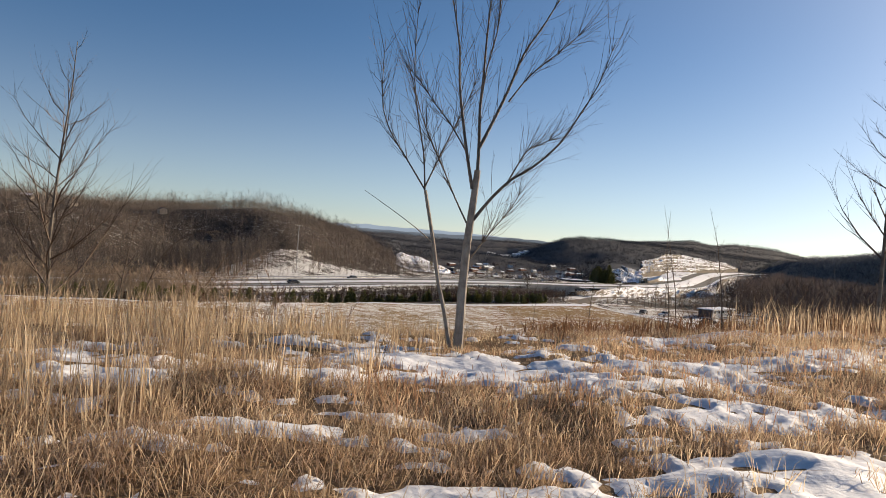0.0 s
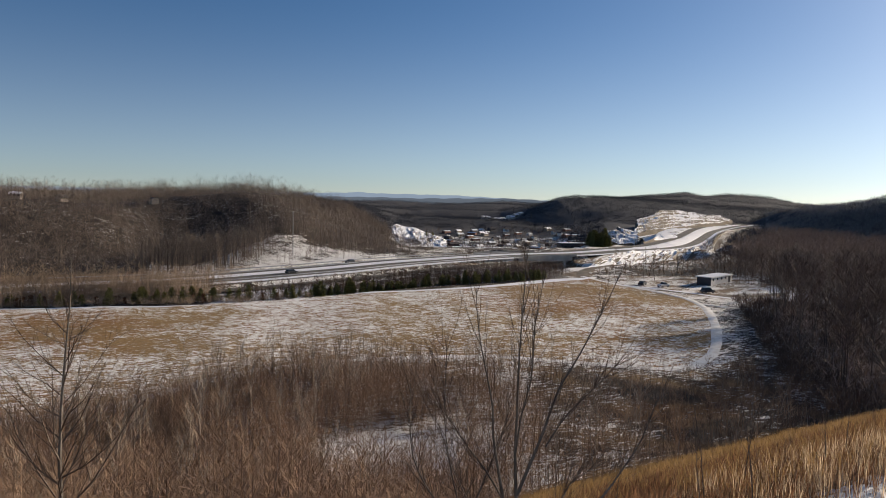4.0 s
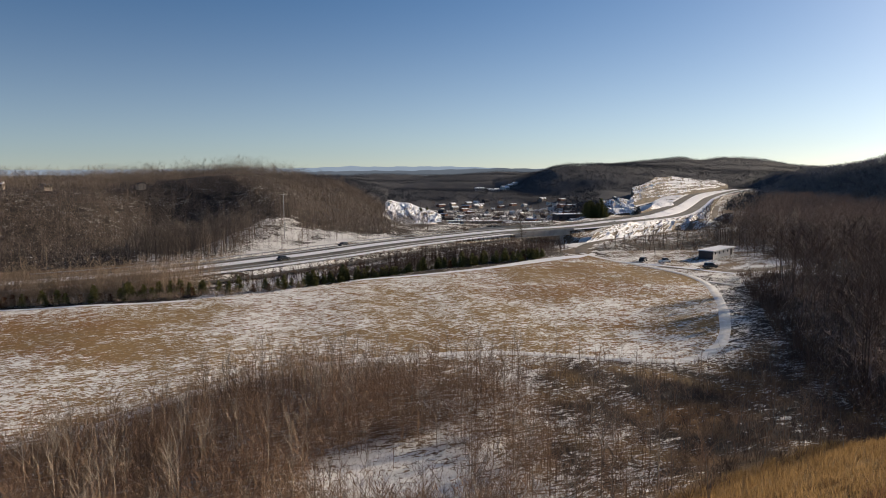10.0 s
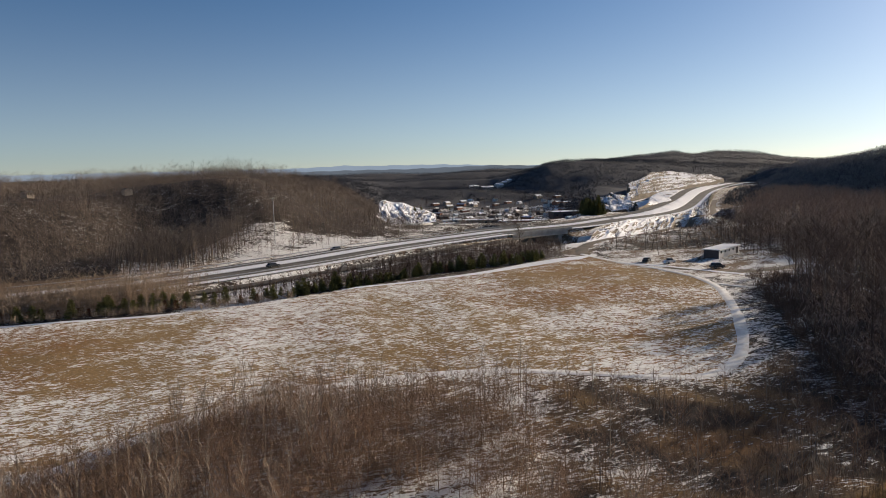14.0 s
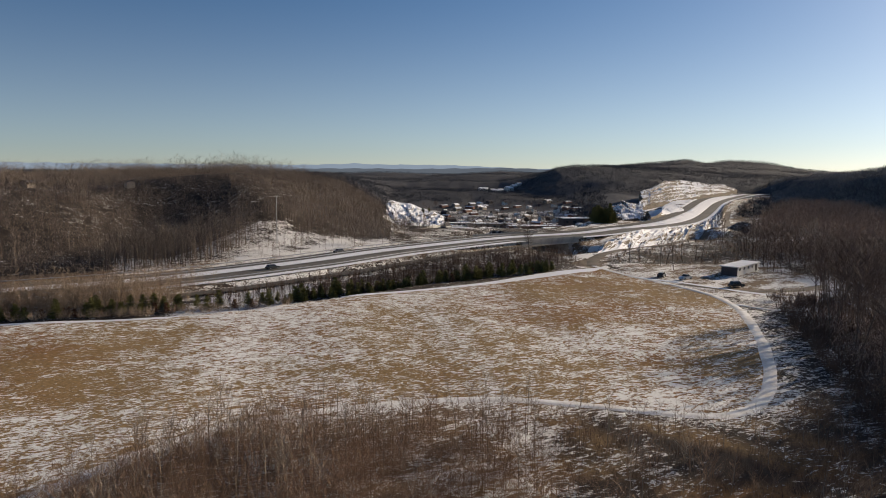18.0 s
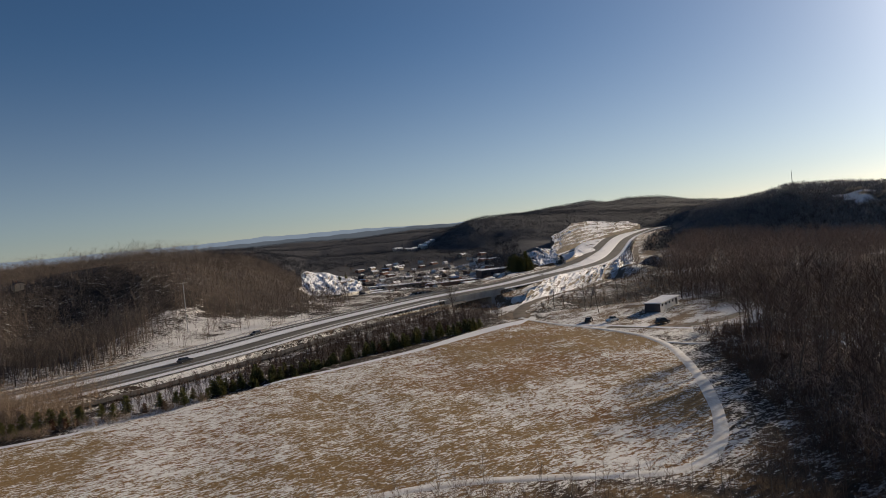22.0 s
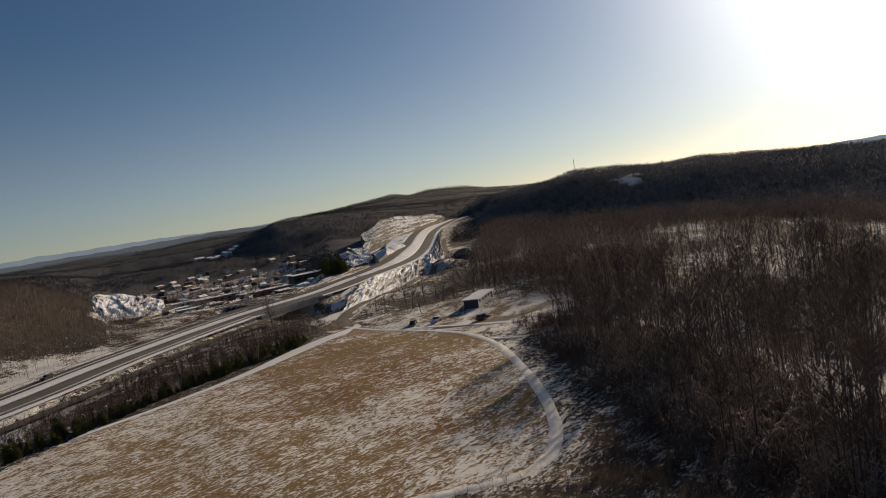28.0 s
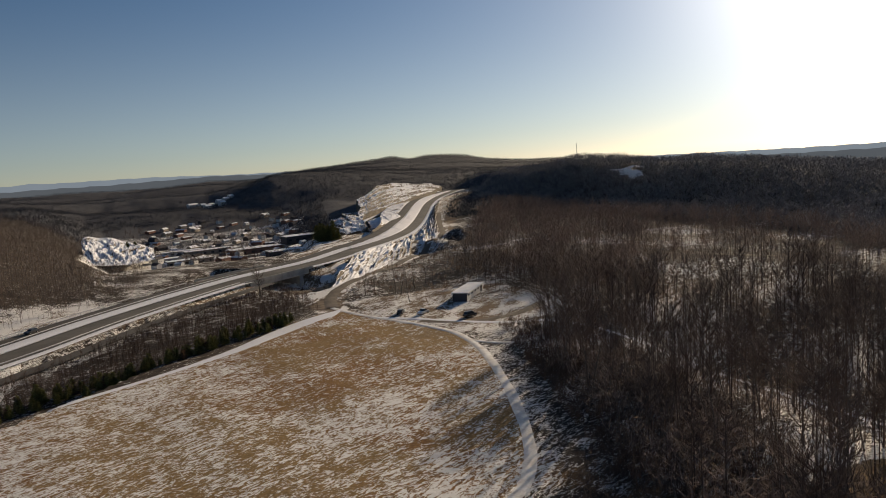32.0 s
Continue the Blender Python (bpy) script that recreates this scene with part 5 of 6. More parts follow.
def pine_meshes(seed, h, needle):
    rng = np.random.RandomState(seed)
    tr = [[0, 0, -0.2, 0, 0, h * 0.95, h * 0.018, 0.01]]
    sg = []
    n = int(h * 40)
    for i in range(n):
        f = rng.uniform(0.06, 0.98)
        a = rng.uniform(0, 6.283)
        l = (1 - f) ** 0.8 * h * 0.43 * rng.uniform(0.55, 1.15) + 0.15
        p = np.array([0, 0, f * h])
        q = p + np.array([math.cos(a) * l, math.sin(a) * l, l * rng.uniform(-0.15, 0.45)])
        sg.append([*p, *q, 0.13 + 0.05 * (1 - f), 0.0])
        for _ in range(3):
            w = p + (q - p) * rng.uniform(0.35, 1.0)
            b = a + rng.uniform(-1, 1)
            k = rng.uniform(0.2, 0.45)
            sg.append([*w, *(w + np.array([math.cos(b) * k, math.sin(b) * k, k * rng.uniform(0, 0.8)])), 0.07, 0.0])
    return mesh_of("trunk", *tubes(tr, 6), BARK), mesh_of("foliage", *spikes(sg), needle)


def pine_thing(meshes, label, group, at):
    ob = thing("pine", label, "pine", group, at=at)
    piece("trunk", meshes[0], ob)
    piece("foliage", meshes[1], ob)


pines = [pine_meshes(100 + i, 3.4 + 0.5 * i, NEEDLE) for i in range(4)]
rusty = pine_meshes(108, 3.0, NEEDLE_RUST)
PINE_LINE = resample([(-140, 174), (-100, 179), (-75, 185), (-61, 189), (-48, 194), (-35, 204), (-15, 217), (11, 234), (34, 249)], 1.2)
for i in range(0, len(PINE_LINE)):
    x, y = PINE_LINE[i]
    gap = -64 < x < -41
    if (gap and (i % 4)) or (x < -64 and i % 3 == 2):
        continue
    k = 2
    for j in range(k):
        if rs.uniform() < 0.12:
            continue
        ox, oy = rs.uniform(-2, 1) - 2.2 * j, rs.uniform(-2.5, 0.5) + 3.4 * j
        rust = rs.uniform() < (0.35 if x < -41 else 0.08)
        pine_thing(rusty if rust else pines[rs.randint(4)], "rust-brown young conifer at the field's edge" if rust else "dark green young pine in a row at the field's edge", "pines along the field",
                   on_ground(x + ox, y + oy, rs.uniform(0, 6.28), 0.05, rs.uniform(0.55, 1.0)))
tallpine = pine_meshes(120, 12.0, NEEDLE)
for i in range(16):
    pine_thing(tallpine, "tall dark conifer in a clump beyond the highway", "tall conifers", on_ground(rs.uniform(108, 121), rs.uniform(515, 545), i, 0.1, rs.uniform(0.7, 1.3)))
for i in range(34):
    a, r = radians(rs.uniform(-4.4, -1.4)), rs.uniform(665, 740)
    pine_thing(tallpine, "tall dark conifer on the hillside above the town", "conifers above the town", on_ground(r * math.sin(a), r * math.cos(a), i, 0.1, rs.uniform(0.7, 1.2)))

# ---- built things ----


def oriented(x, y, z, ux, uy):
    """A frame at a point whose x axis runs along (ux, uy)."""
    return Matrix.Translation((x, y, z)) @ Matrix.Rotation(math.atan2(uy, ux), 4, "Z")


def gable(l, w, h, rise, over=0.3, thick=0.18):
    """A pitched roof slab over a footprint l by w."""
    bm = bmesh.new()
    a, b = l / 2 + over, w / 2 + over
    prof = [(-b, h - 0.15), (0, h + rise), (b, h - 0.15), (b, h - 0.15 + thick), (0, h + rise + thick * 1.2), (-b, h - 0.15 + thick)]
    e = [[bm.verts.new((s * a, y, z)) for y, z in prof] for s in (-1, 1)]
    n = len(prof)
    for i in range(n):
        bm.faces.new((e[0][i], e[0][(i + 1) % n], e[1][(i + 1) % n], e[1][i]))
    for i in ((0, 1, 4, 5), (1, 2, 3, 4)):
        bm.faces.new([e[0][k] for k in i][::-1])
        bm.faces.new([e[1][k] for k in i])
    return bm


def gable_walls(l, w, h, rise):
    bm = bmesh.new()
    a, b = l / 2, w / 2
    prof = [(-b, -3.5), (b, -3.5), (b, h), (0, h + rise - 0.05), (-b, h)]
    e = [[bm.verts.new((s * a, y, z)) for y, z in prof] for s in (-1, 1)]
    for i in range(5):
        bm.faces.new((e[0][i], e[0][(i + 1) % 5], e[1][(i + 1) % 5], e[1][i]))
    bm.faces.new(e[0][::-1])
    bm.faces.new(e[1])
    return bm


def house(l, w, h, rise, wall, roof, label, group, at, chimney=True, windows=3):
    ob = thing("house", label, "house", group, at=at)
    part("wall", gable_walls(l, w, h, rise), wall, ob)
    r = part("roof", gable(l, w, h, rise), roof, ob, "snow-covered pitched roof" if roof == SNOW_ROOF else "dark shingle roof")
    if chimney:
        part("chimney", box(l * 0.2, l * 0.2 + 0.6, -0.3, 0.3, h, h + rise + 0.8, 0.04), WALL_BRICK, r)
    for k in range(windows):
        x = -l / 2 + l * (k + 0.5) / windows
        part("window", box(x - 0.5, x + 0.5, -w / 2 - 0.06, -w / 2 + 0.04, h * 0.4, h * 0.4 + 1.2, 0.02), GLASS, ob)
    part("door", box(l / 2 - 0.03, l / 2 + 0.06, -0.45, 0.45, 0, 2.0, 0.02), WALL_DARK, ob)
    return ob


hs = np.random.RandomState(31)
kinds = [(11, 7, 3.0, 2.2, WALL_WHITE, SNOW_ROOF, "small white house with a snow-covered roof in the valley town"),
         (14, 8, 3.2, 2.4, WALL_TAN, SNOW_ROOF, "tan house with a snow-covered roof in the valley town"),
         (10, 8, 5.4, 2.6, WALL_WHITE, ROOF_DARK, "two-storey white house with a dark roof in the valley town"),
         (22, 11, 4.2, 1.6, WALL_BRICK, SNOW_ROOF, "long brick building with a snowy roof in the valley town"),
         (12, 8, 3.0, 2.2, WALL_DARK, ROOF_DARK, "dark-sided house with a bare roof in the valley town")]
proto = []
for k in kinds:
    proto.append(house(*k, "houses of the valley town", Matrix.Identity(4)))
first = [True] * 5
spots = []
while len(spots) < 104:
    az, r = hs.uniform(-0.6, 10.6), hs.uniform(560, 980)
    x, y = r * math.sin(radians(az)), r * math.cos(radians(az))
    d, _ = near_line(np.array([x]), np.array([y]), HW)
    if d[0] < 60 or any((x - a) ** 2 + (y - b) ** 2 < 14 ** 2 for a, b in spots):
        continue
    spots.append((x, y))
for i, (x, y) in enumerate(spots):
    k = i % 5
    m = Matrix.Translation((x, y, h_at(x, y) + 0.1)) @ Matrix.Rotation(0.75 + 0.2 * hs.uniform(-1, 1) + (1.57 if hs.uniform() < 0.3 else 0), 4, "Z") @ Matrix.Scale(hs.uniform(0.62, 0.9), 4)
    if first[k]:
        first[k] = False
        proto[k].matrix_basis = m
    else:
        copy_thing(proto[k], m)
for i, (x, y) in enumerate(RIDGE_HOUSES):
    house(5, 4, 2.0, 0.8, WALL_TAN, ROOF_DARK if i % 3 else SNOW_ROOF, "hilltop house with a snowy roof among bare trees", "houses on the wooded ridge",
          Matrix.Translation((x, y, h_at(x, y) + 0.9)) @ Matrix.Rotation(0.3 + i, 4, "Z"))
for az, r in [(3.1, 1450), (3.7, 1510), (4.3, 1430), (4.9, 1540), (5.4, 1490), (5.8, 1530), (2.8, 1380), (4.0, 1350), (5.1, 1360)]:
    x, y = r * math.sin(radians(az)), r * math.cos(radians(az))
    house(12, 8, 4.0, 2.4, WALL_WHITE, SNOW_ROOF, "far hillside house with a snowy roof", "houses up the far valley", Matrix.Translation((x, y, h_at(x, y) + 2.5)) @ Matrix.Rotation(0.6, 4, "Z"), False, 2)


def yard_building():
    ux, uy = 0.68, 0.733
    z = h_at(93, 246)
    ob = thing("workshop", "long low workshop with white siding and a snowy flat roof", "building", at=oriented(94.8, 248.5, z + 0.15, ux, uy))
    l, w, h = 18.5, 5.0, 2.5
    part("wall", box(-l / 2, l / 2, -w / 2, w / 2, -0.8, h), WALL_WHITE, ob)
    part("gable_cladding", box(-l / 2 - 0.12, -l / 2, -w / 2, w / 2, -0.5, h), WALL_DARK, ob, "dark boarded end wall")
    part("roof", box(-l / 2 - 0.5, l / 2 + 0.5, -w / 2 - 0.5, w / 2 + 0.5, h, h + 0.28, 0.06), SNOW_ROOF, ob, "snow-covered low roof")
    part("fascia", box(-l / 2 - 0.55, l / 2 + 0.55, -w / 2 - 0.56, -w / 2 - 0.51, h - 0.15, h + 0.2), WALL_WHITE, ob)
    for k in range(4):
        x = -7.2 + 3.6 * k
        part("window", box(x - 0.55, x + 0.55, -w / 2 - 0.07, -w / 2 + 0.02, 1.3, 2.1, 0.03), GLASS, ob)
    d = part("door", box(6.2, 8.2, -w / 2 - 0.08, -w / 2 + 0.02, 0.0, 2.2, 0.03), WALL_DARK, ob, "wide dark service door")
    part("handle", box(6.0, 6.15, -w / 2 - 0.14, -w / 2 - 0.08, 1.0, 1.15), STEEL, d)


yard_building()


def long_building(x, y, l, w, h, turn, wall, label):
    ob = thing("commercial_building", label, "building", "long buildings of the town", at=Matrix.Translation((x, y, h_at(x, y))) @ Matrix.Rotation(radians(turn), 4, "Z"))
    part("wall", box(-l / 2, l / 2, -w / 2, w / 2, -2, h), wall, ob)
    part("roof", box(-l / 2 - 0.4, l / 2 + 0.4, -w / 2 - 0.4, w / 2 + 0.4, h, h + 0.35, 0.05), SNOW_ROOF, ob, "flat snow-covered roof")
    for k in range(6):
        c = -l / 2 + l * (k + 0.5) / 6
        part("window", box(c - 1.2, c + 1.2, -w / 2 - 0.08, -w / 2 + 0.02, 0.9, 2.4), GLASS, ob)
    part("door", box(l / 2 - 4, l / 2 - 2.8, -w / 2 - 0.1, -w / 2 + 0.02, 0, 2.1), WALL_TAN, ob)


for az, r, l, w, h, wall in [(10.6, 640, 38, 16, 4.5, WALL_DARK), (8.9, 560, 26, 14, 4.5, WALL_DARK), (2.0, 600, 34, 9, 3.5, WALL_TAN), (0.8, 640, 30, 9, 3.5, WALL_WHITE), (3.4, 690, 40, 10, 4, WALL_TAN), (6.8, 650, 44, 14, 4.5, WALL_BRICK), (1.6, 720, 36, 9, 3.5, WALL_WHITE)]:
    long_building(r * math.sin(radians(az)), r * math.cos(radians(az)), l, w, h, 8, wall, "long low building with a flat snowy roof in the valley town")


def car(paint, label, at, tall=1.55, bed=False):
    ob = thing("pickup_truck" if bed else "car", label, "car", at=at)
    bm = bmesh.new()
    prof = [(-2.25, 0.35), (-2.3, 0.8), (-2.1, 0.95), (-1.0, 1.0), (1.1, 1.0), (2.15, 0.86), (2.3, 0.6), (2.25, 0.35)]
    e = [[bm.verts.new((x, s * 0.9, z)) for x, z in prof] for s in (-1, 1)]
    for i in range(len(prof)):
        j = (i + 1) % len(prof)
        bm.faces.new((e[0][i], e[0][j], e[1][j], e[1][i]))
    bm.faces.new(e[0][::-1])
    bm.faces.new(e[1])
    bmesh.ops.bevel(bm, geom=bm.edges[:], offset=0.06, segments=2, affect="EDGES")
    body = part("body", bm, paint, ob)
    x0, x1 = (-0.6, 1.2) if bed else (-1.9, 1.2)
    bm = bmesh.new()
    lo = [(x0, -0.82, 0.98), (x1, -0.82, 0.98), (x1, 0.82, 0.98), (x0, 0.82, 0.98)]
    hi = [(x0 + 0.25, -0.66, tall - 0.05), (x1 - 0.65, -0.66, tall - 0.05), (x1 - 0.65, 0.66, tall - 0.05), (x0 + 0.25, 0.66, tall - 0.05)]
    a, b = [bm.verts.new(p) for p in lo], [bm.verts.new(p) for p in hi]
    for i in range(4):
        bm.faces.new((a[i], a[(i + 1) % 4], b[(i + 1) % 4], b[i]))
    bm.faces.new(b)
    part("cabin_glass", bm, GLASS, ob)
    part("roof", box(x0 + 0.2, x1 - 0.6, -0.68, 0.68, tall - 0.05, tall, 0.02), paint if not bed else SNOW_ROOF, ob)
    for x in (-1.4, 1.4):
        for s in (-1, 1):
            bm = bmesh.new()
            bmesh.ops.create_cone(bm, cap_ends=True, segments=14, radius1=0.34, radius2=0.34, depth=0.22, matrix=Matrix.Translation((x, s * 0.84, 0.34)) @ Matrix.Rotation(1.5708, 4, "X"))
            w = part("wheel", bm, RUBBER, ob)
            bm = bmesh.new()
            bmesh.ops.create_cone(bm, cap_ends=True, segments=10, radius1=0.2, radius2=0.17, depth=0.05, matrix=Matrix.Translation((x, s * 0.96, 0.34)) @ Matrix.Rotation(1.5708, 4, "X"))
            part("rim", bm, STEEL, w)
    for s in (-1, 1):
        part("headlight", box(2.2, 2.3, s * 0.7 - 0.16, s * 0.7 + 0.16, 0.62, 0.76, 0.02), CONCRETE, ob)
        part("tail_light", box(-2.33, -2.25, s * 0.74 - 0.1, s * 0.74 + 0.1, 0.65, 0.85, 0.02), PAINT_RED, ob)


def parked(x, y, turn):
    return Matrix.Translation((x, y, h_at(x, y) + 0.04)) @ Matrix.Rotation(radians(turn), 4, "Z")


car(PAINT_DARK, "dark sport utility car parked in the snowy yard", parked(81.5, 219.5, 20), 1.75)
car(PAINT_WHITE, "white pickup truck with snow on its roof in the yard", parked(71.5, 232.5, 35), 1.7, True)
car(PAINT_DARK, "small dark car parked beside the yard's drive", parked(66, 238, 60), 1.45)


def on_road(i, off, turn=0.0):
    p, q = HW[i], HW[i + 1]
    t = (q - p)[:2] / np.linalg.norm((q - p)[:2])
    return oriented(p[0] - t[1] * off, p[1] + t[0] * off, p[2] + 0.02, t[0], t[1]) @ Matrix.Rotation(turn, 4, "Z")


near_i = int(np.argmin(np.abs(HW[:, 0] + 62)))
car(PAINT_DARK, "dark sedan on the near highway carriageway", on_road(near_i, -5.5))
car(PAINT_DARK, "dark sedan on the far highway carriageway", on_road(near_i + 9, 10.0, math.pi), 1.5)


def bridge():
    d, i = near_line(np.array([GAP[0]]), np.array([GAP[1]]), HW)
    i = int(i[0])
    t = HW[i + 1] - HW[i - 1]
    ob = thing("highway_bridge", "grey concrete highway bridge over a small valley road", "bridge", kind="", at=oriented(HW[i, 0], HW[i, 1], HW[i, 2], t[0], t[1]))
    part("deck", box(-19, 19, -17.2, 15.4, -2.6, -0.3, 0.05), CONCRETE, ob)
    for s in (-1, 1):
        part("abutment", box(s * 13.5 - 1.2, s * 13.5 + 1.2, -17.0, 15.2, -9.0, -1.7, 0.05), CONCRETE, ob)
        part("parapet", box(-22, 22, s * 16.3 - 1.1, s * 16.3 - 0.7, -0.4, 0.75, 0.05), CONCRETE, ob)
        for k in (-0.4, 0.4):
            part("pier", box(k * 6 - 0.5, k * 6 + 0.5, s * 7 - 0.6, s * 7 + 0.6, -9.0, -1.7, 0.1), CONCRETE, ob)


bridge()


def guard_rail(off, i0, i1, label):
    p = HW[i0:i1]
    t = np.gradient(p[:, :2], axis=0)
    t /= np.linalg.norm(t, axis=1)[:, None]
    q = np.column_stack([p[:, 0] - t[:, 1] * off, p[:, 1] + t[:, 0] * off, p[:, 2]])
    ob = thing("guard_rail", label, "guard rail", "guard rails")
    seg = [[*(q[k] + [0, 0, 0.62]), *(q[k + 1] + [0, 0, 0.62]), 0.17, 0.17] for k in range(len(q) - 1)]
    piece("rail", mesh_of("rail", *chain_pipe(seg, 4), STEEL), ob)
    post = mesh_of("post", *tubes([[0, 0, -0.4, 0, 0, 0.7, 0.07, 0.07]], 4), STEEL)
    for k in range(0, len(q), 1):
        piece("post", post, ob, m=Matrix.Translation(q[k]))


guard_rail(15.1, near_i - 16, near_i + 26, "galvanised guard rail along the far carriageway")
guard_rail(-13.4, near_i - 16, near_i + 26, "galvanised guard rail along the near carriageway")
guard_rail(5.7, near_i - 10, near_i + 30, "galvanised guard rail beside the snowy median")


def light_mast():
    x, y = -71.0, 308.0
    z = h_at(x, y)
    top = 1.6
    ob = thing("light_mast", "tall grey steel lighting mast beside the highway", "street lamp", at=Matrix.Translation((x, y, z)))
    piece("pole", mesh_of("pole", *tubes([[0, 0, -0.5, 0, 0, top - z, 0.2, 0.11]], 10), STEEL), ob)
    piece("ring", mesh_of("ring", *tubes([[-1.1, 0, top - z, 1.1, 0, top - z, 0.08, 0.08], [0, -1.1, top - z, 0, 1.1, top - z, 0.08, 0.08]], 6), STEEL), ob)
    for a in range(4):
        c, s = math.cos(a * 1.571), math.sin(a * 1.571)
        part("lamp", box(c * 1.1 - 0.3, c * 1.1 + 0.3, s * 1.1 - 0.3, s * 1.1 + 0.3, top - z - 0.25, top - z + 0.1, 0.05), CONCRETE, ob)


light_mast()


def radio_mast():
    x, y = 785 * math.sin(radians(32.6)), 785 * math.cos(radians(32.6))
    z = h_at(x, y)
    ob = thing("radio_mast", "distant thin lattice radio mast on a ridge", "mast", at=Matrix.Translation((x, y, z)))
    legs = [(math.cos(a) * 0.4, math.sin(a) * 0.4) for a in (0, 2.094, 4.189)]
    for c, s in legs:
        piece("leg", mesh_of("leg", *tubes([[c, s, -1, c * 0.4, s * 0.4, 18, 0.1, 0.07]], 5), STEEL), ob)
    br = []
    for k in range(12):
        for j in range(3):
            f0, f1 = 1 - 0.6 * k / 12, 1 - 0.6 * (k + 1) / 12
            a, b = legs[j], legs[(j + 1) % 3]
            br.append([a[0] * f0, a[1] * f0, k * 1.5, b[0] * f1, b[1] * f1, (k + 1) * 1.5, 0.04, 0.04])
    piece("bracing", mesh_of("bracing", *tubes(br, 3), STEEL), ob)


radio_mast()


def cut_slope(name, low, high, steps, relief, label, seed, material=None):
    """Blasted benches of rock with snow on the flats, lofted between a low and a high edge given as bearing, distance and height."""
    nu, nv = 190, 80
    u, v = np.meshgrid(np.linspace(0, 1, nu), np.linspace(0, 1, nv))
    lo, hi = np.array(low, float), np.array(high, float)
    ul, uh = np.linspace(0, 1, len(lo)), np.linspace(0, 1, len(hi))
    (a0, d0, z0), (a1, d1, z1) = [[np.interp(u, k, e[:, j]) for j in range(3)] for k, e in ((ul, lo), (uh, hi))]
    vv = v * steps + 0.5 * waves(u * 100, v * 60, 50, seed) + u * 1.5
    ter = v + 0.95 * (np.floor(vv) + sm(0.0, 0.22, vv - np.floor(vv)) - vv) / steps
    az, d = np.radians(a0 + (a1 - a0) * v + 0.22 * waves(u * 10, v * 100, 40, seed + 1)), d0 + (d1 - d0) * v
    rough = np.array([noise.fractal(Vector((a * 34, c * 13, seed)), 0.8, 2.1, 5) for a, c in zip(u.ravel(), v.ravel())]).reshape(u.shape)
    z = z0 + (z1 - z0) * ter + relief * rough
    z = z - 14 * sm(0.03, 0.0, u) - 14 * sm(0.97, 1.0, u) - 10 * sm(0.95, 1.0, v) - 7 * sm(0.03, 0.0, v)
    P = np.stack([d * np.sin(az), d * np.cos(az), z], -1).reshape(-1, 3)
    idx = np.arange(nu * nv).reshape(nv, nu)
    f = np.stack([idx[:-1, :-1], idx[:-1, 1:], idx[1:, 1:], idx[1:, :-1]], -1).reshape(-1, 4)
    me = mesh_of(name, P, f, material or CUT)
    tagged(new(name, me), label, "hillside", kind="structure")


def cut_material(name, lo, hi):
    n = Nodes(name, 0.9, 0.2)
    slope = n.t.nodes.new("ShaderNodeSeparateXYZ")
    n.t.links.new(n.t.nodes.new("ShaderNodeNewGeometry").outputs["Normal"], slope.inputs[0])
    a = n.noise(1.0, 5, 0.6, n.place((0.018, 0.11, 0.3), 57), 0.8)
    b = n.noise(0.6, 4)
    rock = n.mix(n.ramp(b, 0.3, 0.7), (0.055, 0.044, 0.034), (0.20, 0.16, 0.115))
    k = n.math("ADD", slope.outputs["Z"], n.math("MULTIPLY", n.math("SUBTRACT", a, 0.5), 1.9))
    k = n.math("ADD", k, n.math("MULTIPLY", n.math("SUBTRACT", b, 0.5), 0.35))
    n.bump(b, 0.5, 0.6)
    return n.colour(n.mix(n.ramp(k, lo, hi), rock, (0.82, 0.82, 0.84)))


CUT = cut_material("snowy_rock_cut", 0.60, 0.76)
DUG = cut_material("snowy_dug_earth", 0.46, 0.66)
BANK = cut_material("snowy_bank", 0.30, 0.52)
UP_I, LOW_I = (HW_R > 436) & (HW[:, 0] > 0) & (HW_R < 1000), (HW[:, 0] > 84) & (HW_R < 880)
loft("median", offset_line(LOWER, -2.5, -0.1)[UP_I], np.column_stack([offset_line(UPPER, 1.0)[:, :2] + (offset_line(UPPER, 1.0) - UPPER)[:, :2] * (5.0 + SPLIT)[:, None], UPPER[:, 2] - 0.1])[UP_I], DUG,
     "snow and dug earth between the parting carriageways", "median", 51, 0.7, 16)
LANE_Z = height(LANE[:, 0], LANE[:, 1])
loft("embankment", offset_line(np.column_stack([LANE, LANE_Z]), 3.2, 0.1)[8:-4], offset_line(LOWER, -14.4)[LOW_I], DUG, "steep dug-over embankment of snow-streaked earth below the highway", "embankment", 57, 1.8, 44, 9.0, 0.8)
loft("bench", offset_line(UPPER, 15.2 + SPLIT, -0.2)[UP_I][18:], offset_line(UPPER, 15.6 + SPLIT + 14.0 * sm(545, 690, HW_R), 3.6 * APART - 1.0)[UP_I][18:], CUT, "snowy bench and ditch bank above the far carriageway", "embankment", 61, 1.1, 20, 6.0)
cut_slope("rock_cut", [(14.9, 640, -17), (15.9, 670, -17), (17.4, 730, -15), (19.1, 810, -13), (20.4, 880, -11), (21.6, 955, -10)],
          [(14.9, 770, -7.5), (16.0, 830, -2.5), (16.9, 900, 2.5), (18.0, 960, 3.5), (19.8, 1000, -0.5), (21.2, 1040, -2.5), (22.3, 1060, -9.5)], 6, 1.1, "benched hillside cut of pale rock under snow", 41)

LOOP = resample([(112, 520, -24.5), (126, 548, -24.6), (137.8, 563.4, -24.4), (150, 580.9, -23.7), (170, 617, -22.5), (194, 662, -19.9)], 4.0)
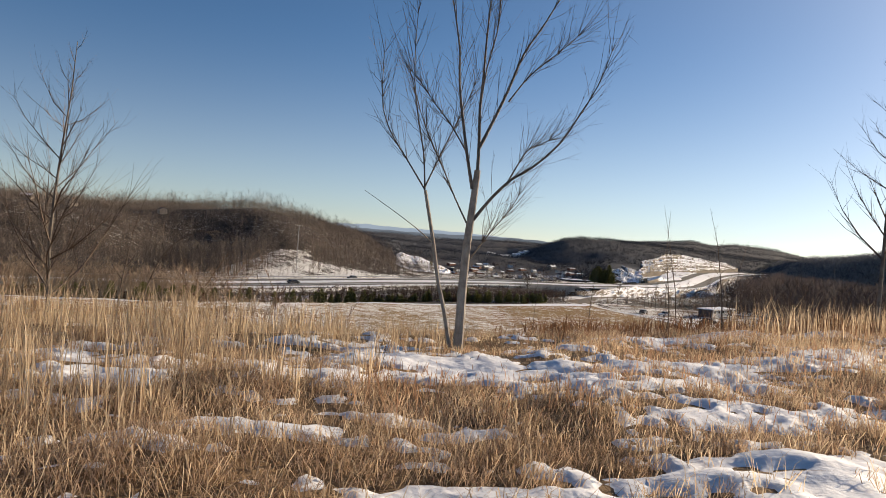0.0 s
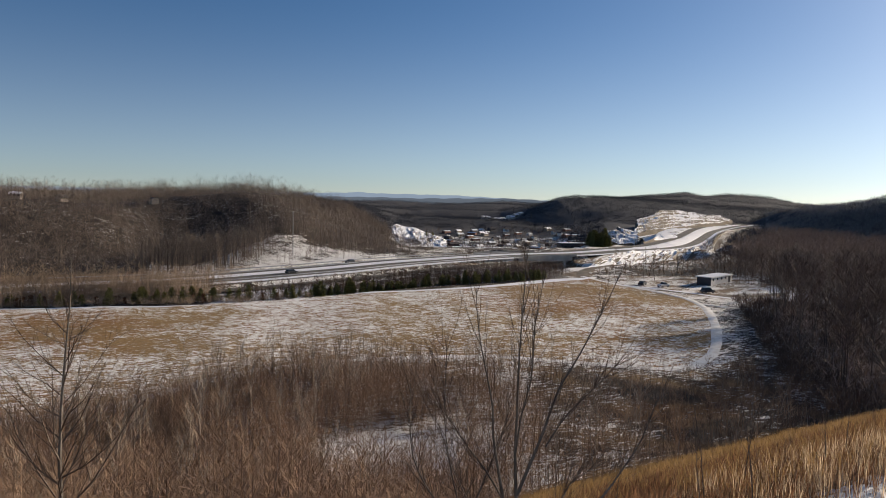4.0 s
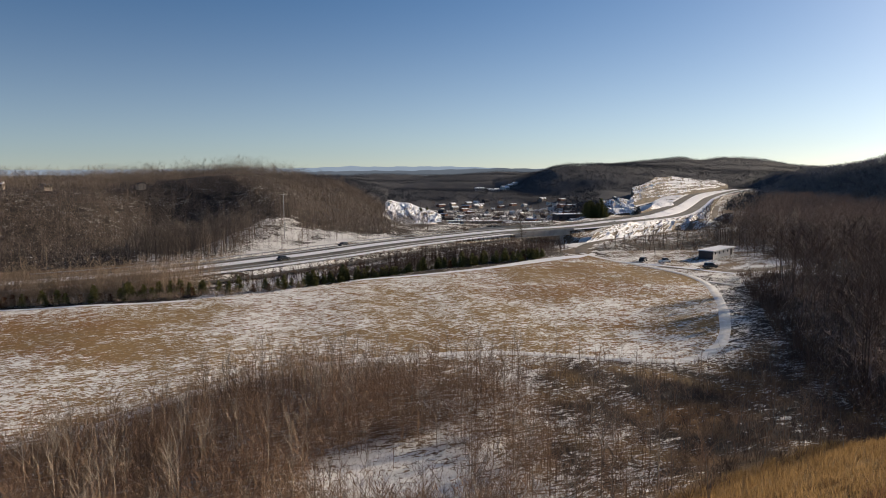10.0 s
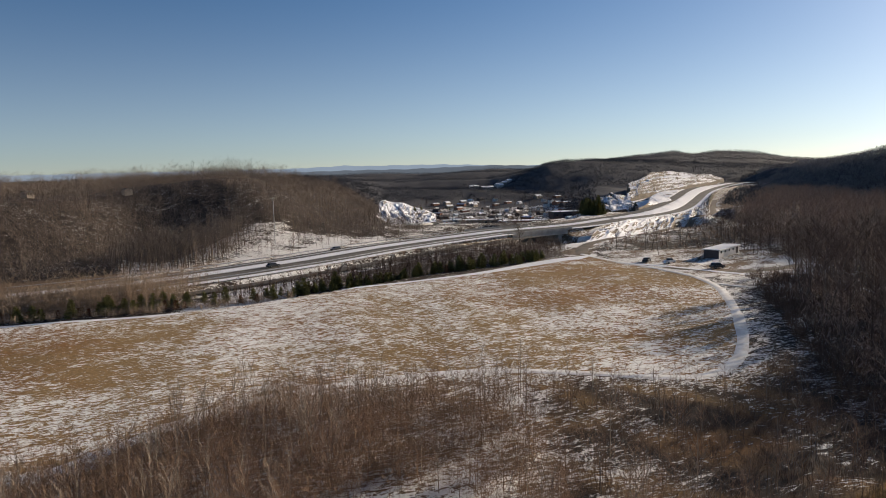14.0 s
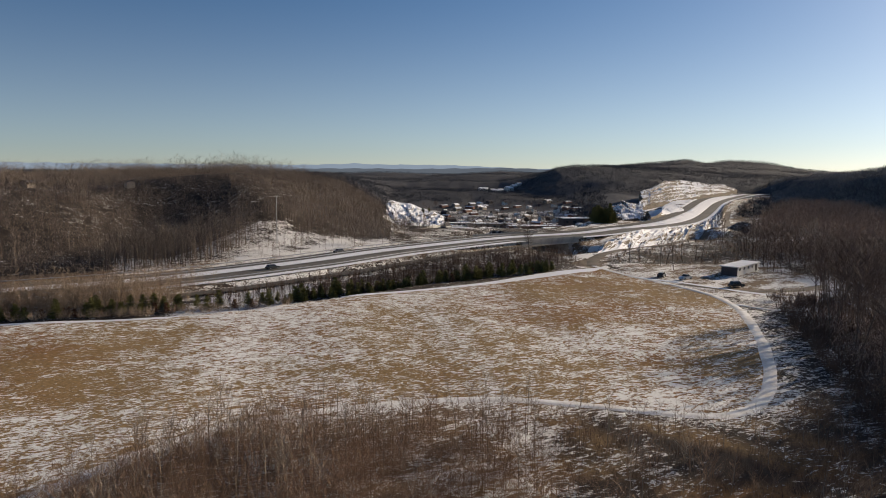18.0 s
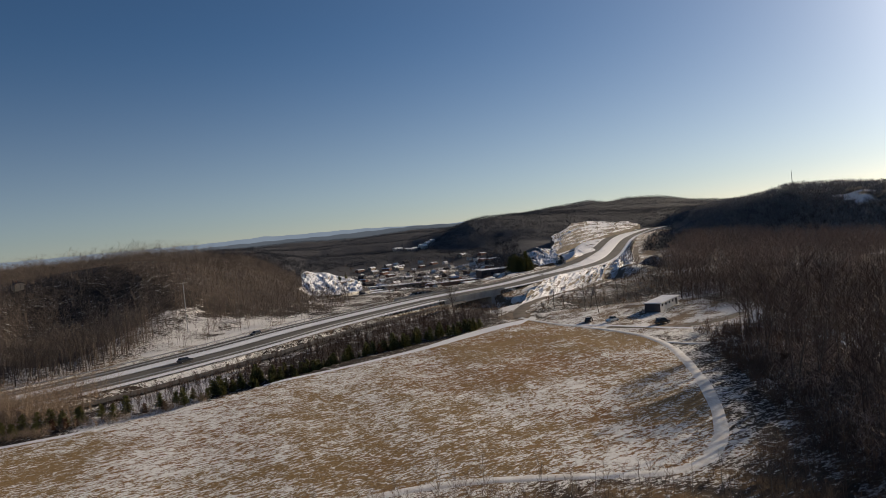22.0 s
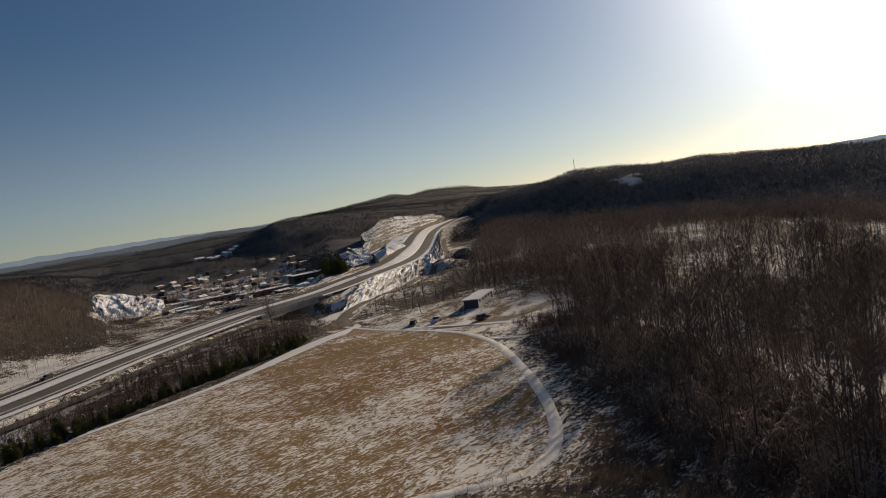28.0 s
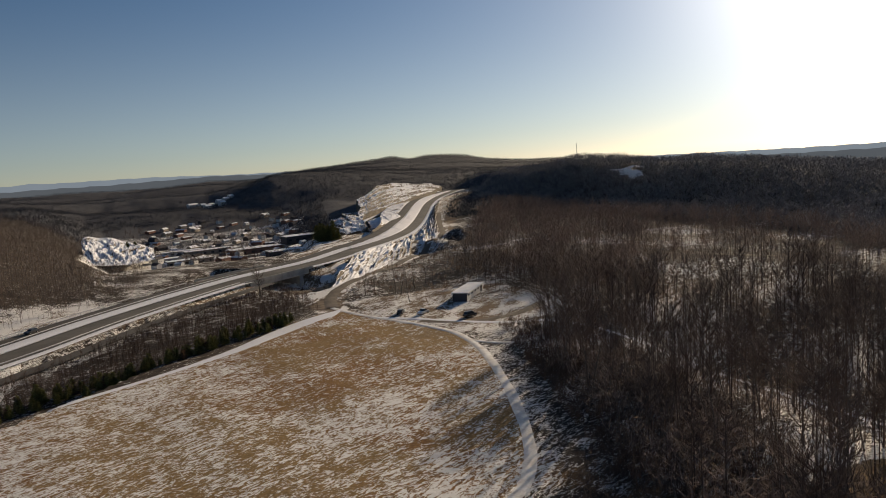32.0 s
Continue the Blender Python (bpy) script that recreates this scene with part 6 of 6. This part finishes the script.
ribbon("loop_ramp", LOOP, (-4.2, 3.2), ASPHALT, 0.35, "dark asphalt loop ramp beside the far carriageway", "road")
ribbon("snow_path", resample([(118, 548, -24), (134, 562, -23.1), (150.8, 591, -21.4), (176, 636, -20), (221, 706, -17.5), (268, 776, -15)], 4.0), (-3.4, 3.4), SNOW, 0.1, "snowy bench path under the rock cut", "path")
for low, high, seed in (([(165, 585, -25), (182, 576, -25), (204, 604, -25)], [(172, 618, -21), (187, 614, -16.4), (205, 630, -17.5)], 63), ([(180, 650, -24), (200, 660, -24), (222, 668, -24)], [(172, 618, -21), (187, 614, -16.4), (205, 630, -17.5)], 64)):
    loft("spoil_mound", resample(low, 3.0), resample(high, 3.0), BANK, "mound of snowy spoil between ramp and carriageway", "mound", seed, 0.7, 24, 6.0, 1.0)


def polar(*rows_):
    """Points from bearing, distance and height."""
    p = np.array(rows_, float)
    return resample(np.column_stack([p[:, 1] * np.sin(np.radians(p[:, 0])), p[:, 1] * np.cos(np.radians(p[:, 0])), p[:, 2]]), 2.0)


loft("snow_bank", polar((-4.9, 604, -29), (-3.9, 596, -31), (-2.0, 592, -32), (-0.3, 600, -31)), polar((-4.9, 690, -17.5), (-4.5, 705, -15.5), (-3.8, 710, -18), (-3.0, 705, -18.5), (-2.2, 695, -22), (-1.2, 685, -25), (-0.3, 670, -29)), CUT,
     "snowy dug bank at the foot of the wooded hill", "embankment", 47, 2.0, 44, 7.0)
cut_slope("rock_cut", [(12.4, 555, -23), (13.6, 560, -23), (15.4, 580, -22)], [(12.6, 610, -15), (13.7, 620, -11.5), (15.2, 630, -16)], 3, 0.9, "small snowy rock knoll beside the highway", 43, BANK)


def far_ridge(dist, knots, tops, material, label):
    """Distant mountains closing the view, haze-blue by their material's glow."""
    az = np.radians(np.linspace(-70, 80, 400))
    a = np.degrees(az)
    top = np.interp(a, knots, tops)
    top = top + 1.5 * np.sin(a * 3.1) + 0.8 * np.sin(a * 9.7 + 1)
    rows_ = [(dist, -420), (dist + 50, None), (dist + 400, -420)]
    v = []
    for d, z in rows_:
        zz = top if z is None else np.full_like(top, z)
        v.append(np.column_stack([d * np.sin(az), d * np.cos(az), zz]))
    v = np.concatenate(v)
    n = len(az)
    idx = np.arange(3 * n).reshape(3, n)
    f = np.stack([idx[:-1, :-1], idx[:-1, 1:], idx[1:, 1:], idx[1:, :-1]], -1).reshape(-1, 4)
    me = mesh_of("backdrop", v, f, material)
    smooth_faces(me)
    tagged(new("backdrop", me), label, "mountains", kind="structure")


def haze_glow_material(name, a, b):
    """Far mountains given a plain soft emission that stands in for distance haze."""
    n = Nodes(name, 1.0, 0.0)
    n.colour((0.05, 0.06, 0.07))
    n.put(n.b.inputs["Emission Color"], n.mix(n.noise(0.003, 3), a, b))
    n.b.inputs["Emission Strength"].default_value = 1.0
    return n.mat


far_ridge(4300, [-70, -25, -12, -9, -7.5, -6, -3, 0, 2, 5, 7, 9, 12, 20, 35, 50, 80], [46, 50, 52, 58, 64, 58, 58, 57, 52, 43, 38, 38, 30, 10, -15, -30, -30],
          haze_glow_material("blue_ridge", (0.17, 0.215, 0.27), (0.22, 0.265, 0.32)), "distant mountain ridge with a blue-grey haze glow")
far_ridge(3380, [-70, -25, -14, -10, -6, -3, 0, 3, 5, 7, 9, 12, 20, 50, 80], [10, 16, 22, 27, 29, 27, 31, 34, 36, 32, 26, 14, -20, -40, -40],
          haze_glow_material("dark_ridge", (0.075, 0.088, 0.105), (0.10, 0.115, 0.132)), "nearer wooded ridge with a dark blue haze glow in the distance")
